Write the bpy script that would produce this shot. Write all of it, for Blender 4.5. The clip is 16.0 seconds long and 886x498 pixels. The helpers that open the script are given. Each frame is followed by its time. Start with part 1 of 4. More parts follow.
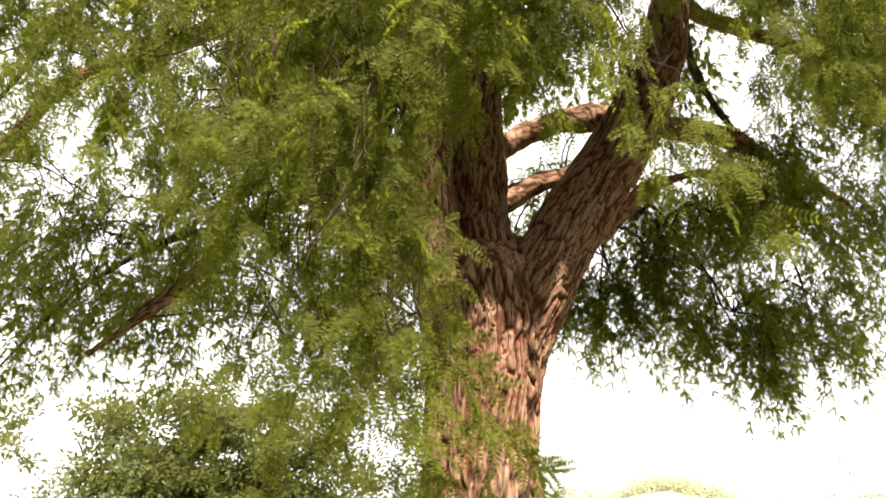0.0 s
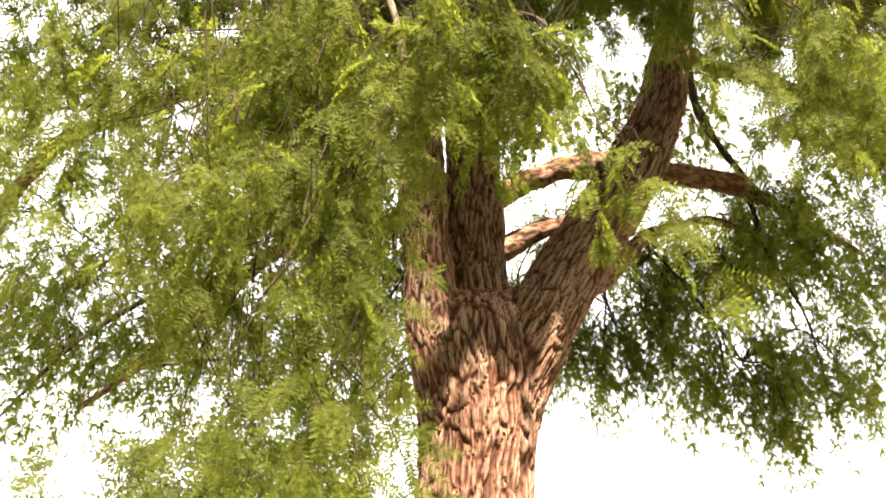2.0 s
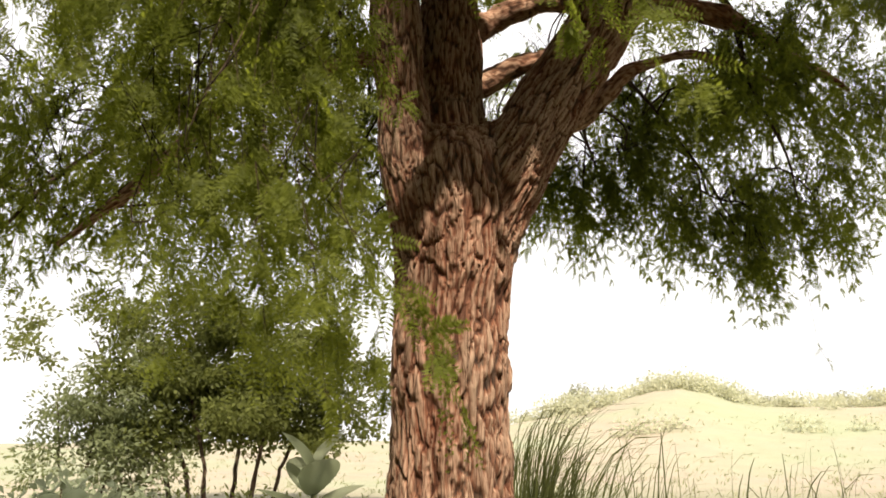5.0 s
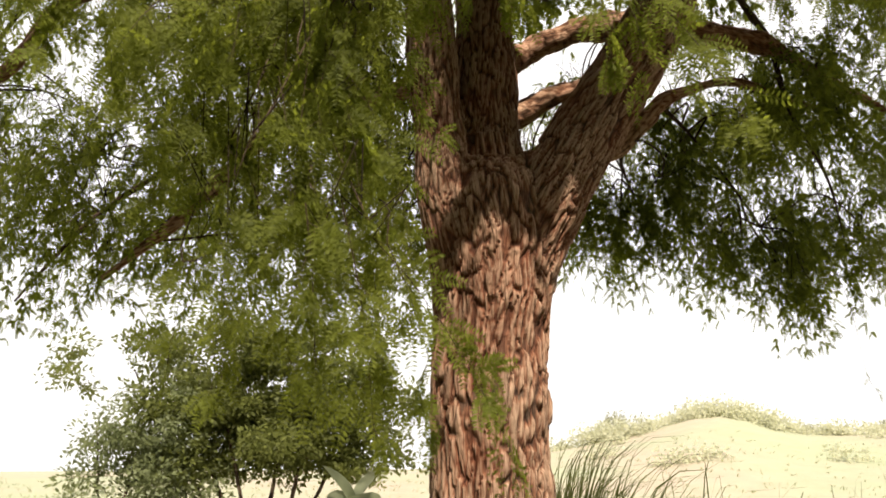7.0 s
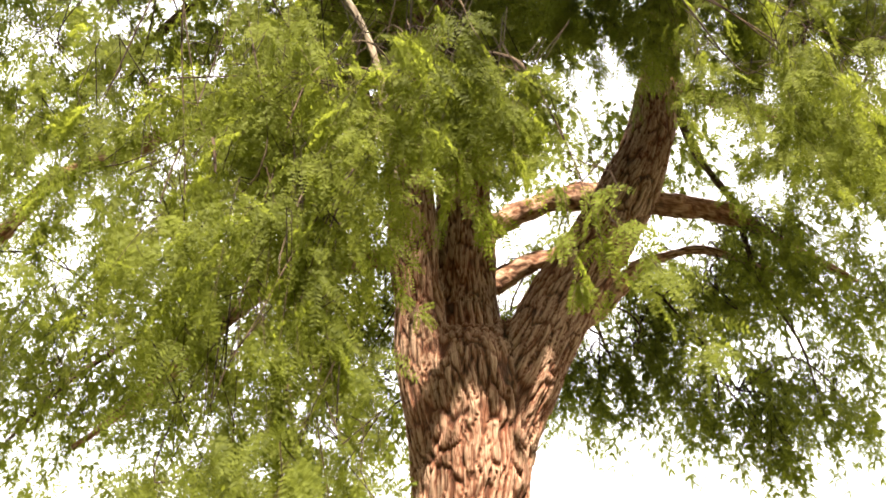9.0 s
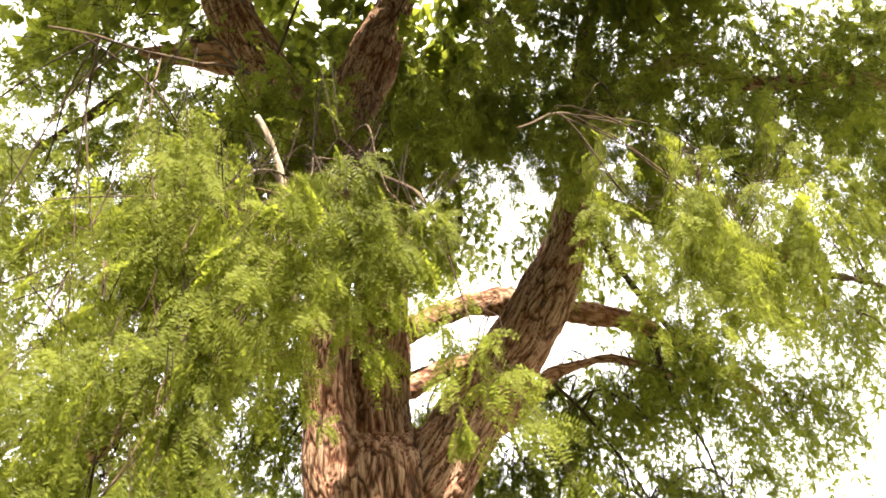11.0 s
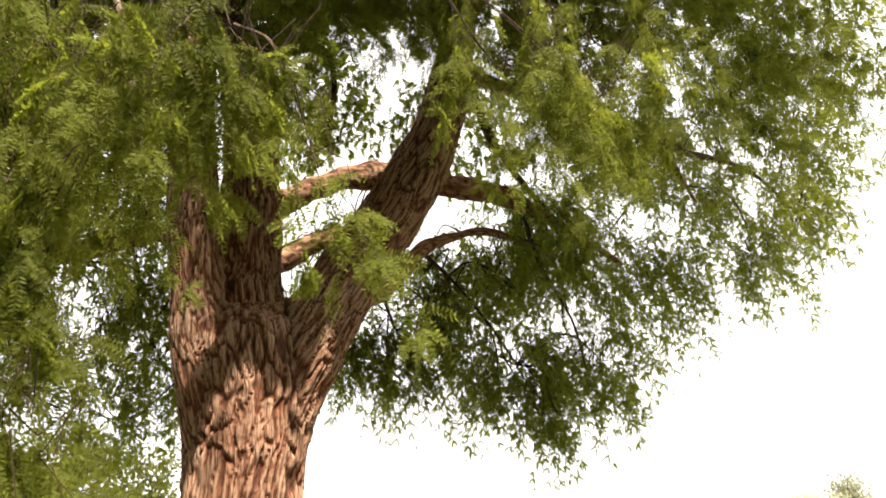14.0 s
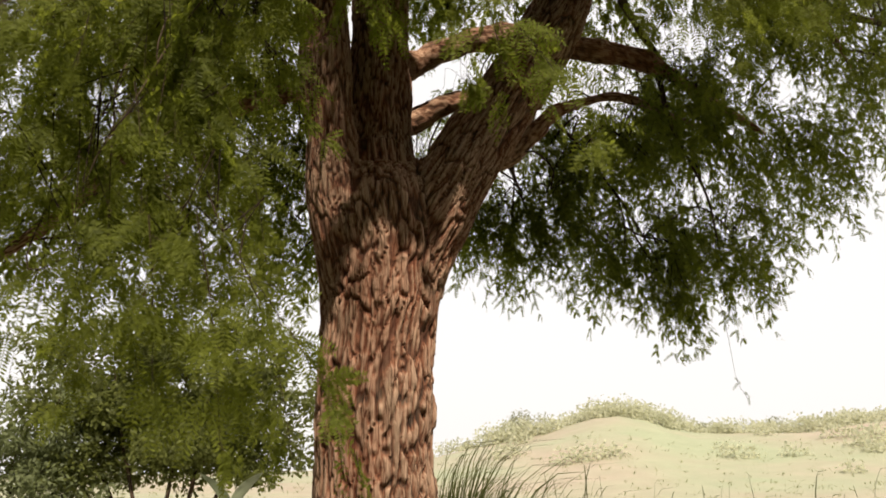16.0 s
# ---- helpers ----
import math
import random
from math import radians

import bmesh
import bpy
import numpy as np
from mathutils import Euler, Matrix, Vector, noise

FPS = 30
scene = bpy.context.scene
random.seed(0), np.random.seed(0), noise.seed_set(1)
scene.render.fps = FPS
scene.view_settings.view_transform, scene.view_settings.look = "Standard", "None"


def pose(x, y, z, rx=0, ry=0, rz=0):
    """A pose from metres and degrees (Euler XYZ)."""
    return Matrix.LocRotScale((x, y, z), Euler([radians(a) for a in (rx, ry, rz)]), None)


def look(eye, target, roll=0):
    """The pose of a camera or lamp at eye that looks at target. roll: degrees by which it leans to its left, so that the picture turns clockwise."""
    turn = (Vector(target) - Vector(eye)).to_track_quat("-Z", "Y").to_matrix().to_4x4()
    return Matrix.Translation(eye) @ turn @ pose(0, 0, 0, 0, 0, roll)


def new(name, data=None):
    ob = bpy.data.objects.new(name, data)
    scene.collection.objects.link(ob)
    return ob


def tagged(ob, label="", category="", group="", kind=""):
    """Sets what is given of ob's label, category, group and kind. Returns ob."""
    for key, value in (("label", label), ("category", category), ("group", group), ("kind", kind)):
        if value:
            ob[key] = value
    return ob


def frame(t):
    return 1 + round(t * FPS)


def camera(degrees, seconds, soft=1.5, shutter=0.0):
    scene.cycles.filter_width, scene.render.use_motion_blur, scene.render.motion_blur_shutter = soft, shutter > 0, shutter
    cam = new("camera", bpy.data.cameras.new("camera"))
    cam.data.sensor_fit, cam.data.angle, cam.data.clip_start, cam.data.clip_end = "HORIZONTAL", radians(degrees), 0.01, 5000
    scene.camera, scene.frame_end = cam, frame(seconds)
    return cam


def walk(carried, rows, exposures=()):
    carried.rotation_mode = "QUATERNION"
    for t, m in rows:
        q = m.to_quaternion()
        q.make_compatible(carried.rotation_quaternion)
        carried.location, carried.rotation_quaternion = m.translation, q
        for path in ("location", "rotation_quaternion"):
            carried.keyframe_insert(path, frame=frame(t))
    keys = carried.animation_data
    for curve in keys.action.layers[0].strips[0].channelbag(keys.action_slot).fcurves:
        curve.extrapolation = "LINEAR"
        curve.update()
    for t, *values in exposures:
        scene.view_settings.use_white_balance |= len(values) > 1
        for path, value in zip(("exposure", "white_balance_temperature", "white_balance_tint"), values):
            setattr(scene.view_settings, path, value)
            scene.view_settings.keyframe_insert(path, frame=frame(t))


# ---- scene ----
# ---------------------------------------------------------------- camera
cam = camera(59.0, 16.0, soft=1.7)
cam.data.dof.use_dof, cam.data.dof.focus_distance, cam.data.dof.aperture_fstop = True, 3.8, 7.0   # focused on the trunk
ROWS = [
    (0.0, -0.0650, 0.0086, 1.3666, 110.626, 0.383, -3.219),
    (0.5, -0.0042, -0.0015, 1.3977, 111.597, -0.100, -0.151),
    (1.0, 0.0445, 0.0075, 1.4165, 112.577, -0.053, 0.065),
    (1.5, 0.0829, 0.0070, 1.4255, 113.372, -0.086, -0.747),
    (2.0, 0.1099, -0.0000, 1.4226, 113.480, -0.284, -1.112),
    (2.5, 0.1250, -0.0070, 1.4261, 114.387, -0.215, -1.003),
    (3.0, 0.1464, 0.0031, 1.4145, 113.991, -0.062, -0.798),
    (3.5, 0.1858, 0.0297, 1.3823, 110.203, 0.458, -1.757),
    (4.0, 0.1947, 0.0682, 1.3298, 105.564, 0.504, -2.039),
    (6.5, 0.1264, 0.1094, 1.2954, 103.193, 0.261, -0.160),
    (7.0, 0.1445, 0.0940, 1.3219, 105.668, 0.307, 0.594),
    (7.5, 0.1483, 0.0706, 1.3608, 108.110, 0.554, 0.656),
    (8.0, 0.1498, 0.0436, 1.3940, 110.139, 0.896, 0.787),
    (8.5, 0.1569, 0.0237, 1.4261, 112.227, 0.942, 0.363),
    (9.0, 0.1614, -0.0090, 1.4714, 115.333, 0.549, -0.693),
    (11.5, 0.2911, -0.0995, 1.5977, 120.912, 1.580, -7.936),
    (12.0, 0.3098, -0.0987, 1.5889, 120.035, 2.546, -10.709),
    (12.5, 0.3529, -0.1030, 1.5710, 119.380, 3.652, -12.295),
    (13.0, 0.3634, -0.1142, 1.5592, 118.075, 4.226, -12.689),
    (13.5, 0.3808, -0.1019, 1.5389, 115.578, 4.781, -12.991),
    (14.0, 0.3755, -0.0607, 1.4837, 112.804, 4.312, -12.708),
    (14.5, 0.3597, -0.0303, 1.4454, 111.072, 3.733, -11.166),
    (15.0, 0.3090, 0.0125, 1.4065, 109.789, 2.700, -10.149),
    (15.5, 0.2756, 0.0423, 1.3662, 107.481, 2.067, -7.792),
    (16.0, 0.2504, 0.0619, 1.3407, 105.601, 0.985, -5.912),
]
EXPOSURES = [(t, stops, 6800, 12) for t, stops in (
    (0.0, 1.50), (0.5, 1.88), (1.5, 2.20), (2.5, 2.32), (3.0, 2.28), (3.5, 2.00), (4.2, 1.38), (6.3, 0.48), (7.0, 0.86), (8.0, 1.60), (9.0, 2.28), (11.5, 2.72),
    (12.5, 2.42), (13.5, 1.85), (14.0, 1.55), (15.0, 1.00), (16.0, 0.42))]
walk(cam, [(t, pose(x, y, z, rx, ry, rz)) for t, x, y, z, rx, ry, rz in ROWS], EXPOSURES)

# ---------------------------------------------------------------- sky and sun
SUN_TURN, SUN_UP = 170.0, 50.0   # degrees: compass turn from +y, height
world = bpy.data.worlds.new("sky")
scene.world = world
world.use_nodes = True
wn = world.node_tree
sky = wn.nodes.new("ShaderNodeTexSky")
sky.sky_type = 'NISHITA'
sky.sun_disc = False
sky.sun_elevation, sky.sun_rotation = radians(SUN_UP), radians(SUN_TURN)
sky.air_density, sky.dust_density, sky.ozone_density = 1.0, 6.0, 1.0
haze = wn.nodes.new("ShaderNodeMix")   # white summer haze over the blue
haze.data_type = 'RGBA'
haze.inputs[0].default_value = 0.9
haze.inputs[7].default_value = (7.1, 7.1, 7.1, 1)
wn.links.new(sky.outputs[0], haze.inputs[6])
wn.links.new(haze.outputs[2], wn.nodes["Background"].inputs[0])
wn.nodes["Background"].inputs[1].default_value = 0.115
sun = new("sun", bpy.data.lights.new("sun", 'SUN'))
sun.data.energy, sun.data.angle, sun.data.color = 5.0, radians(0.6), (1.0, 0.93, 0.82)
a, e = radians(SUN_TURN), radians(SUN_UP)
SUN_DIR = Vector((math.sin(a) * math.cos(e), math.cos(a) * math.cos(e), math.sin(e)))
sun.matrix_world = look(SUN_DIR * 60, (0, 0, 0))

# ---------------------------------------------------------------- materials


def material(name):
    m = bpy.data.materials.new(name)
    m.use_nodes = True
    n, l = m.node_tree.nodes, m.node_tree.links
    return m, n, l, n["Principled BSDF"]


def mix_rgb(n, l, fac, a, b):
    q = n.new("ShaderNodeMix")
    q.data_type = 'RGBA'
    for socket, value in ((q.inputs[0], fac), (q.inputs[6], a), (q.inputs[7], b)):
        if isinstance(value, bpy.types.NodeSocket):
            l.new(value, socket)
        else:
            socket.default_value = value if isinstance(value, float) else (*value, 1)
    return q.outputs[2]


def noise_tex(n, l, scale, detail=4, stretch=None, rough=0.6):
    t = n.new("ShaderNodeTexNoise")
    t.inputs["Scale"].default_value, t.inputs["Detail"].default_value, t.inputs["Roughness"].default_value = scale, detail, rough
    c = n.new("ShaderNodeTexCoord")
    if stretch:
        mp = n.new("ShaderNodeMapping")
        mp.inputs["Scale"].default_value = stretch
        l.new(c.outputs["Object"], mp.inputs[0])
        l.new(mp.outputs[0], t.inputs[0])
    else:
        l.new(c.outputs["Object"], t.inputs[0])
    return t.outputs["Fac"]


def ramp(n, l, value, stops):
    r = n.new("ShaderNodeValToRGB")
    l.new(value, r.inputs[0])
    el = r.color_ramp.elements
    while len(el) < len(stops):
        el.new(0.5)
    for k, (p, c) in zip(el, stops):
        k.position, k.color = p, (*c, 1)
    return r.outputs[0]


def bump(n, l, height, strength, distance, bsdf):
    b = n.new("ShaderNodeBump")
    b.inputs["Strength"].default_value, b.inputs["Distance"].default_value = strength, distance
    l.new(height, b.inputs["Height"])
    l.new(b.outputs[0], bsdf.inputs["Normal"])


def bark_material(name, inner, mid, outer, plate=0.030, relief=0.012):
    """Old furrowed bark: red-brown furrows with shade put into their colour, weathered grey-brown plates. 'grain' runs
    round and along the wood.
    """
    m, n, l, b = material(name)
    at = n.new("ShaderNodeAttribute")
    at.attribute_name = "ridge"
    gr = n.new("ShaderNodeAttribute")
    gr.attribute_name = "grain"
    wob = n.new("ShaderNodeTexNoise")
    wob.inputs["Scale"].default_value, wob.inputs["Detail"].default_value = 26.0, 3
    l.new(gr.outputs["Vector"], wob.inputs[0])
    shift = n.new("ShaderNodeVectorMath")
    shift.operation = 'MULTIPLY_ADD'
    l.new(wob.outputs["Color"], shift.inputs[0])
    shift.inputs[1].default_value = (plate * .8, plate * .8, plate * .35)
    l.new(gr.outputs["Vector"], shift.inputs[2])
    edges = []
    for size, lo, hi in ((plate, .0, .11), (plate * .42, .0, .15)):
        v = n.new("ShaderNodeTexVoronoi")
        v.feature = 'DISTANCE_TO_EDGE'
        v.inputs["Scale"].default_value = 1 / size
        l.new(shift.outputs[0], v.inputs["Vector"])
        edges.append(ramp(n, l, v.outputs["Distance"], [(lo, (0, 0, 0)), (hi * .45, (.55,) * 3), (hi, (1, 1, 1))]))
    vc = n.new("ShaderNodeTexVoronoi")
    vc.inputs["Scale"].default_value = 1 / plate
    l.new(shift.outputs[0], vc.inputs["Vector"])
    fine = noise_tex(n, l, 90.0, 5, (1, 1, 0.3))
    patch = noise_tex(n, l, 3.0, 3)
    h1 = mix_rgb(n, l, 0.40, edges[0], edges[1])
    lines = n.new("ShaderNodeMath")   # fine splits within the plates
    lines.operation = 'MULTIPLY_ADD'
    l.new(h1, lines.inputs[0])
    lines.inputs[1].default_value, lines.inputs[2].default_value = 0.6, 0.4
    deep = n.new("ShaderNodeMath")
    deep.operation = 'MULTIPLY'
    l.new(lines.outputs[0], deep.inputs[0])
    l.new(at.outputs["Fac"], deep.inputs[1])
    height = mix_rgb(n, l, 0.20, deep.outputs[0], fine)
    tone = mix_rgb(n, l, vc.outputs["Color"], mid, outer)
    # lowest parts take the near-black tone: furrow shade painted in
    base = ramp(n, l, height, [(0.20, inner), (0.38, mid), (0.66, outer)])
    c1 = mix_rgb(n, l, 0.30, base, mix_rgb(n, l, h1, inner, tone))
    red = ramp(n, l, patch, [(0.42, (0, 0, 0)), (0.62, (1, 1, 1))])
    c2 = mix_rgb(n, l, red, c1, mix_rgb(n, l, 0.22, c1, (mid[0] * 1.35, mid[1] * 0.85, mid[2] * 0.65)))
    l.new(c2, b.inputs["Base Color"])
    b.inputs["Roughness"].default_value = 0.9
    b.inputs["Specular IOR Level"].default_value = 0.2
    bump(n, l, height, 1.0, relief, b)
    return m


def leaf_material(name, dark, light, through_light, gloss=0.42):
    """Thin leaf blade: reflects and lets light through, each leaflet of a slightly other green."""
    m, n, l, b = material(name)
    geo = n.new("ShaderNodeNewGeometry")
    big = noise_tex(n, l, 2.2, 2)
    v = n.new("ShaderNodeMath")
    v.operation = 'MULTIPLY_ADD'
    l.new(geo.outputs["Random Per Island"], v.inputs[0])
    v.inputs[1].default_value = 0.4
    sh = n.new("ShaderNodeMath")
    sh.operation = 'MULTIPLY_ADD'
    l.new(big, sh.inputs[0])
    sh.inputs[1].default_value, sh.inputs[2].default_value = 0.9, -0.13
    l.new(sh.outputs[0], v.inputs[2])
    col = ramp(n, l, v.outputs[0], [(0.05, dark), (0.75, light), (1.0, [min(1, c * 1.25) for c in light])])
    l.new(col, b.inputs["Base Color"])
    b.inputs["Roughness"].default_value = gloss
    b.inputs["Specular IOR Level"].default_value = 0.15
    tr = n.new("ShaderNodeBsdfTranslucent")
    l.new(mix_rgb(n, l, 0.5, col, through_light), tr.inputs[0])
    mx = n.new("ShaderNodeMixShader")
    mx.inputs[0].default_value = 0.6
    l.new(b.outputs[0], mx.inputs[1])
    l.new(tr.outputs[0], mx.inputs[2])
    l.new(mx.outputs[0], n["Material Output"].inputs[0])
    return m


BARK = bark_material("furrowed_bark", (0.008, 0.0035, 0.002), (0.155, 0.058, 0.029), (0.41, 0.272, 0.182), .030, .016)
# limb colours lightened to stand in for sun on the limbs
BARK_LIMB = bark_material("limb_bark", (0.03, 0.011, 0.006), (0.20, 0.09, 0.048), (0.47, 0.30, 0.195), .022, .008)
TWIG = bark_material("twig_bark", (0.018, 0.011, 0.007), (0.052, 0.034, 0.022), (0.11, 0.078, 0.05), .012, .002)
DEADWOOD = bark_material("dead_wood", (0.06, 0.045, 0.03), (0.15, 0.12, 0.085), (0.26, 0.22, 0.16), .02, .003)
LEAF = leaf_material("feathery_leaf", (0.034, 0.042, 0.006), (0.178, 0.203, 0.032), (0.375, 0.425, 0.042), .6)
LEAF_SHRUB = leaf_material("shrub_leaf", (0.015, 0.020, 0.005), (0.15, 0.165, 0.048), (0.25, 0.27, 0.06))
LEAF_BUSH = leaf_material("bush_leaf", (0.06, 0.072, 0.032), (0.21, 0.235, 0.115), (0.26, 0.29, 0.11))
LEAF_GREY = leaf_material("felted_leaf", (0.22, 0.245, 0.15), (0.34, 0.365, 0.24), (0.3, 0.34, 0.18), 0.6)
# next two: leaf colours paled to paint in the haze of distance
LEAF_FAR = leaf_material("hazed_far_leaf", (0.23, 0.235, 0.16), (0.34, 0.34, 0.235), (0.26, 0.27, 0.13), 0.7)
LEAF_PALE = leaf_material("hazed_pale_scrub", (0.40, 0.41, 0.28), (0.54, 0.53, 0.38), (0.56, 0.56, 0.38), 0.8)
GRASS = leaf_material("grass_blade", (0.030, 0.038, 0.012), (0.125, 0.135, 0.046), (0.15, 0.17, 0.04))
DRY = leaf_material("dry_grass", (0.22, 0.235, 0.12), (0.33, 0.335, 0.19), (0.32, 0.32, 0.15), 0.7)


def ground_material():
    m, n, l, b = material("dry_field")
    big = noise_tex(n, l, 0.07, 5)
    mid = noise_tex(n, l, 0.8, 6)
    fine = noise_tex(n, l, 14.0, 6)
    soil = mix_rgb(n, l, mid, (0.25, 0.178, 0.135), (0.37, 0.28, 0.225))
    weed = mix_rgb(n, l, mid, (0.19, 0.215, 0.125), (0.29, 0.30, 0.19))
    cover = ramp(n, l, big, [(0.30, (0, 0, 0)), (0.62, (1, 1, 1))])
    # under and round the tree: weeds instead of sand, darkened to cut bounced light
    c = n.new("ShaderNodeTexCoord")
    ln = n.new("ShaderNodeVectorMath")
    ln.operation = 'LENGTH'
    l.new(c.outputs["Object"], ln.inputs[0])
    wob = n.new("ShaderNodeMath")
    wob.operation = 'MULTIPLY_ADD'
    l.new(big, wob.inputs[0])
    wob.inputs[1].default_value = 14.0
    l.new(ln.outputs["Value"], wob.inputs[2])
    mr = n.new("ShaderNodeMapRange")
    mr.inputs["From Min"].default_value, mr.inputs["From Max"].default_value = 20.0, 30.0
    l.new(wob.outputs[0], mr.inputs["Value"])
    dark_ground = mix_rgb(n, l, fine, (0.05, 0.06, 0.02), (0.16, 0.14, 0.07))
    l.new(mix_rgb(n, l, mr.outputs[0], dark_ground, mix_rgb(n, l, cover, soil, weed)), b.inputs["Base Color"])
    b.inputs["Roughness"].default_value = 0.95
    bump(n, l, fine, 0.6, 0.05, b)
    return m


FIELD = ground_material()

# ---------------------------------------------------------------- mesh helpers
rng = np.random.default_rng(7)


def mesh_from(name, verts, faces, mat, smooth=False, attr=None):
    """A mesh from arrays of corners and of quads (or triangles)."""
    me = bpy.data.meshes.new(name)
    verts, faces = np.asarray(verts, np.float32), np.asarray(faces, np.int32)
    k = faces.shape[1]
    me.vertices.add(len(verts))
    me.vertices.foreach_set("co", verts.ravel())
    me.loops.add(faces.size)
    me.loops.foreach_set("vertex_index", faces.ravel())
    me.polygons.add(len(faces))
    me.polygons.foreach_set("loop_start", np.arange(0, faces.size, k, dtype=np.int32))
    if smooth:
        me.polygons.foreach_set("use_smooth", np.ones(len(faces), bool))
    if attr is not None:
        me.attributes.new("ridge", 'FLOAT', 'POINT').data.foreach_set("value", np.asarray(attr, np.float32))
    me.update(calc_edges=True)
    me.materials.append(mat)
    return me


def part(name, me, parent, label="", kind=""):
    """One mesh object under a thing or a part; world coordinates are kept."""
    ob = new(name, me)
    ob.parent = parent
    ob.matrix_parent_inverse = Matrix.Translation(parent.matrix_basis.translation).inverted()
    return tagged(ob, label, kind=kind)


def thing(name, at, label, category, group="", kind=""):
    ob = new(name)
    ob.location = at
    return tagged(ob, label, category, group, kind)


def spline(pts, step):
    """Catmull-Rom through rows of x, y, z, radius, at about even steps."""
    p = np.array(pts, float)
    p = np.vstack([2 * p[0] - p[1], p, 2 * p[-1] - p[-2]])
    out = []
    for i in range(1, len(p) - 2):
        k = max(2, int(np.ceil(np.linalg.norm(p[i + 1, :3] - p[i, :3]) / step)))
        u = np.linspace(0, 1, k, endpoint=False)[:, None]
        a, b, c, d = p[i - 1], p[i], p[i + 1], p[i + 2]
        out.append(0.5 * (2 * b + (c - a) * u + (2 * a - 5 * b + 4 * c - d) * u ** 2 + (3 * b - a - 3 * c + d) * u ** 3))
    out.append(p[-2][None])
    q = np.vstack(out)
    q[:, 3] = np.maximum(q[:, 3], 0.001)
    return q


def frames_along(c):
    t = np.gradient(c[:, :3], axis=0)
    t /= np.linalg.norm(t, axis=1)[:, None] + 1e-9
    ref = np.array([0.31, 0.93, 0.19])
    a = np.cross(t, ref)
    a /= np.linalg.norm(a, axis=1)[:, None] + 1e-9
    return t, a, np.cross(t, a)


def tube(c, sides):
    """Ring corners and quads of a tapered tube along rows of x, y, z, radius, closed at both ends."""
    t, a, b = frames_along(c)
    w = np.linspace(0, 2 * np.pi, sides, endpoint=False)
    ring = np.cos(w)[None, :, None] * a[:, None] + np.sin(w)[None, :, None] * b[:, None]
    v = c[:, None, :3] + ring * c[:, None, 3:4]
    n = len(c)
    i, j = np.meshgrid(np.arange(n - 1), np.arange(sides), indexing="ij")
    q = np.stack([i * sides + j, i * sides + (j + 1) % sides, (i + 1) * sides + (j + 1) % sides, (i + 1) * sides + j], -1).reshape(-1, 4)
    v = np.vstack([v.reshape(-1, 3), c[0, :3], c[-1, :3]])
    k = np.arange(sides)
    lo = np.stack([np.full(sides, n * sides), (k + 1) % sides, k, k], -1)
    hi = np.stack([np.full(sides, n * sides + 1), (n - 1) * sides + k, (n - 1) * sides + (k + 1) % sides, (n - 1) * sides + k], -1)
    hi[:, 3] = hi[:, 2]
    return v, q, lo[:, :3], hi[:, :3]


def hash3(i, salt):
    h = (i[..., 0] * 73856093) ^ (i[..., 1] * 19349663) ^ (i[..., 2] * 83492791) ^ (salt * 2654435761)
    h = (h ^ (h >> 13)) * 1274126177
    return ((h ^ (h >> 16)) & 0xFFFFF) / float(0x100000)


def cells(p):
    """Nearest and second nearest distance to jittered cell centres, and the nearest cell's random number."""
    base = np.floor(p).astype(np.int64)
    f1, f2, rnd = np.full(len(p), 9.0), np.full(len(p), 9.0), np.zeros(len(p))
    for dx in (-1, 0, 1):
        for dy in (-1, 0, 1):
            for dz in (-1, 0, 1):
                c = base + (dx, dy, dz)
                q = c + np.stack([hash3(c, 1), hash3(c, 2), hash3(c, 3)], -1)
                d = np.linalg.norm(p - q, axis=1)
                near = d < f1
                f2 = np.where(near, f1, np.minimum(f2, d))
                rnd = np.where(near, hash3(c, 4), rnd)
                f1 = np.where(near, d, f1)
    return f1, f2, rnd


def value_noise(p, salt=9):
    b = np.floor(p).astype(np.int64)
    f = p - b
    f = f * f * (3 - 2 * f)
    out = 0
    for dx in (0, 1):
        for dy in (0, 1):
            for dz in (0, 1):
                w = np.where(dx, f[:, 0], 1 - f[:, 0]) * np.where(dy, f[:, 1], 1 - f[:, 1]) * np.where(dz, f[:, 2], 1 - f[:, 2])
                out = out + w * hash3(b + (dx, dy, dz), salt)
    return out


def bark_relief(v, nrm, q, wide, radius, deep):
    """Moves corners out and in to plates and furrows. q: across, across, along the wood. Returns corners and 0 in the furrows to 1 on the plates."""
    wob = np.stack([value_noise(v * 9, s) for s in (11, 12, 13)], -1) - 0.5
    w = wide[:, None]
    f1, f2, r = cells((q + wob * (.03, .03, .12)) / (w * (0.041, 0.041, 0.28)))
    plate = np.clip((f2 - f1) / 0.21, 0, 1)
    plate = plate * plate * (3 - 2 * plate)
    g1, g2, r2 = cells((q + wob * 0.02) / (w * (0.020, 0.020, 0.17)))
    split = np.clip((g2 - g1) / 0.35, 0, 1)
    h = plate * (0.5 + 0.5 * r) * 0.74 + 0.26 * split * (0.3 + 0.7 * r2)
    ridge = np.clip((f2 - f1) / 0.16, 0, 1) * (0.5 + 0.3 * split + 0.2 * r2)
    return v + nrm * ((h - 0.5) * deep * np.clip(radius / 0.25, 0.25, 1.1))[:, None], ridge


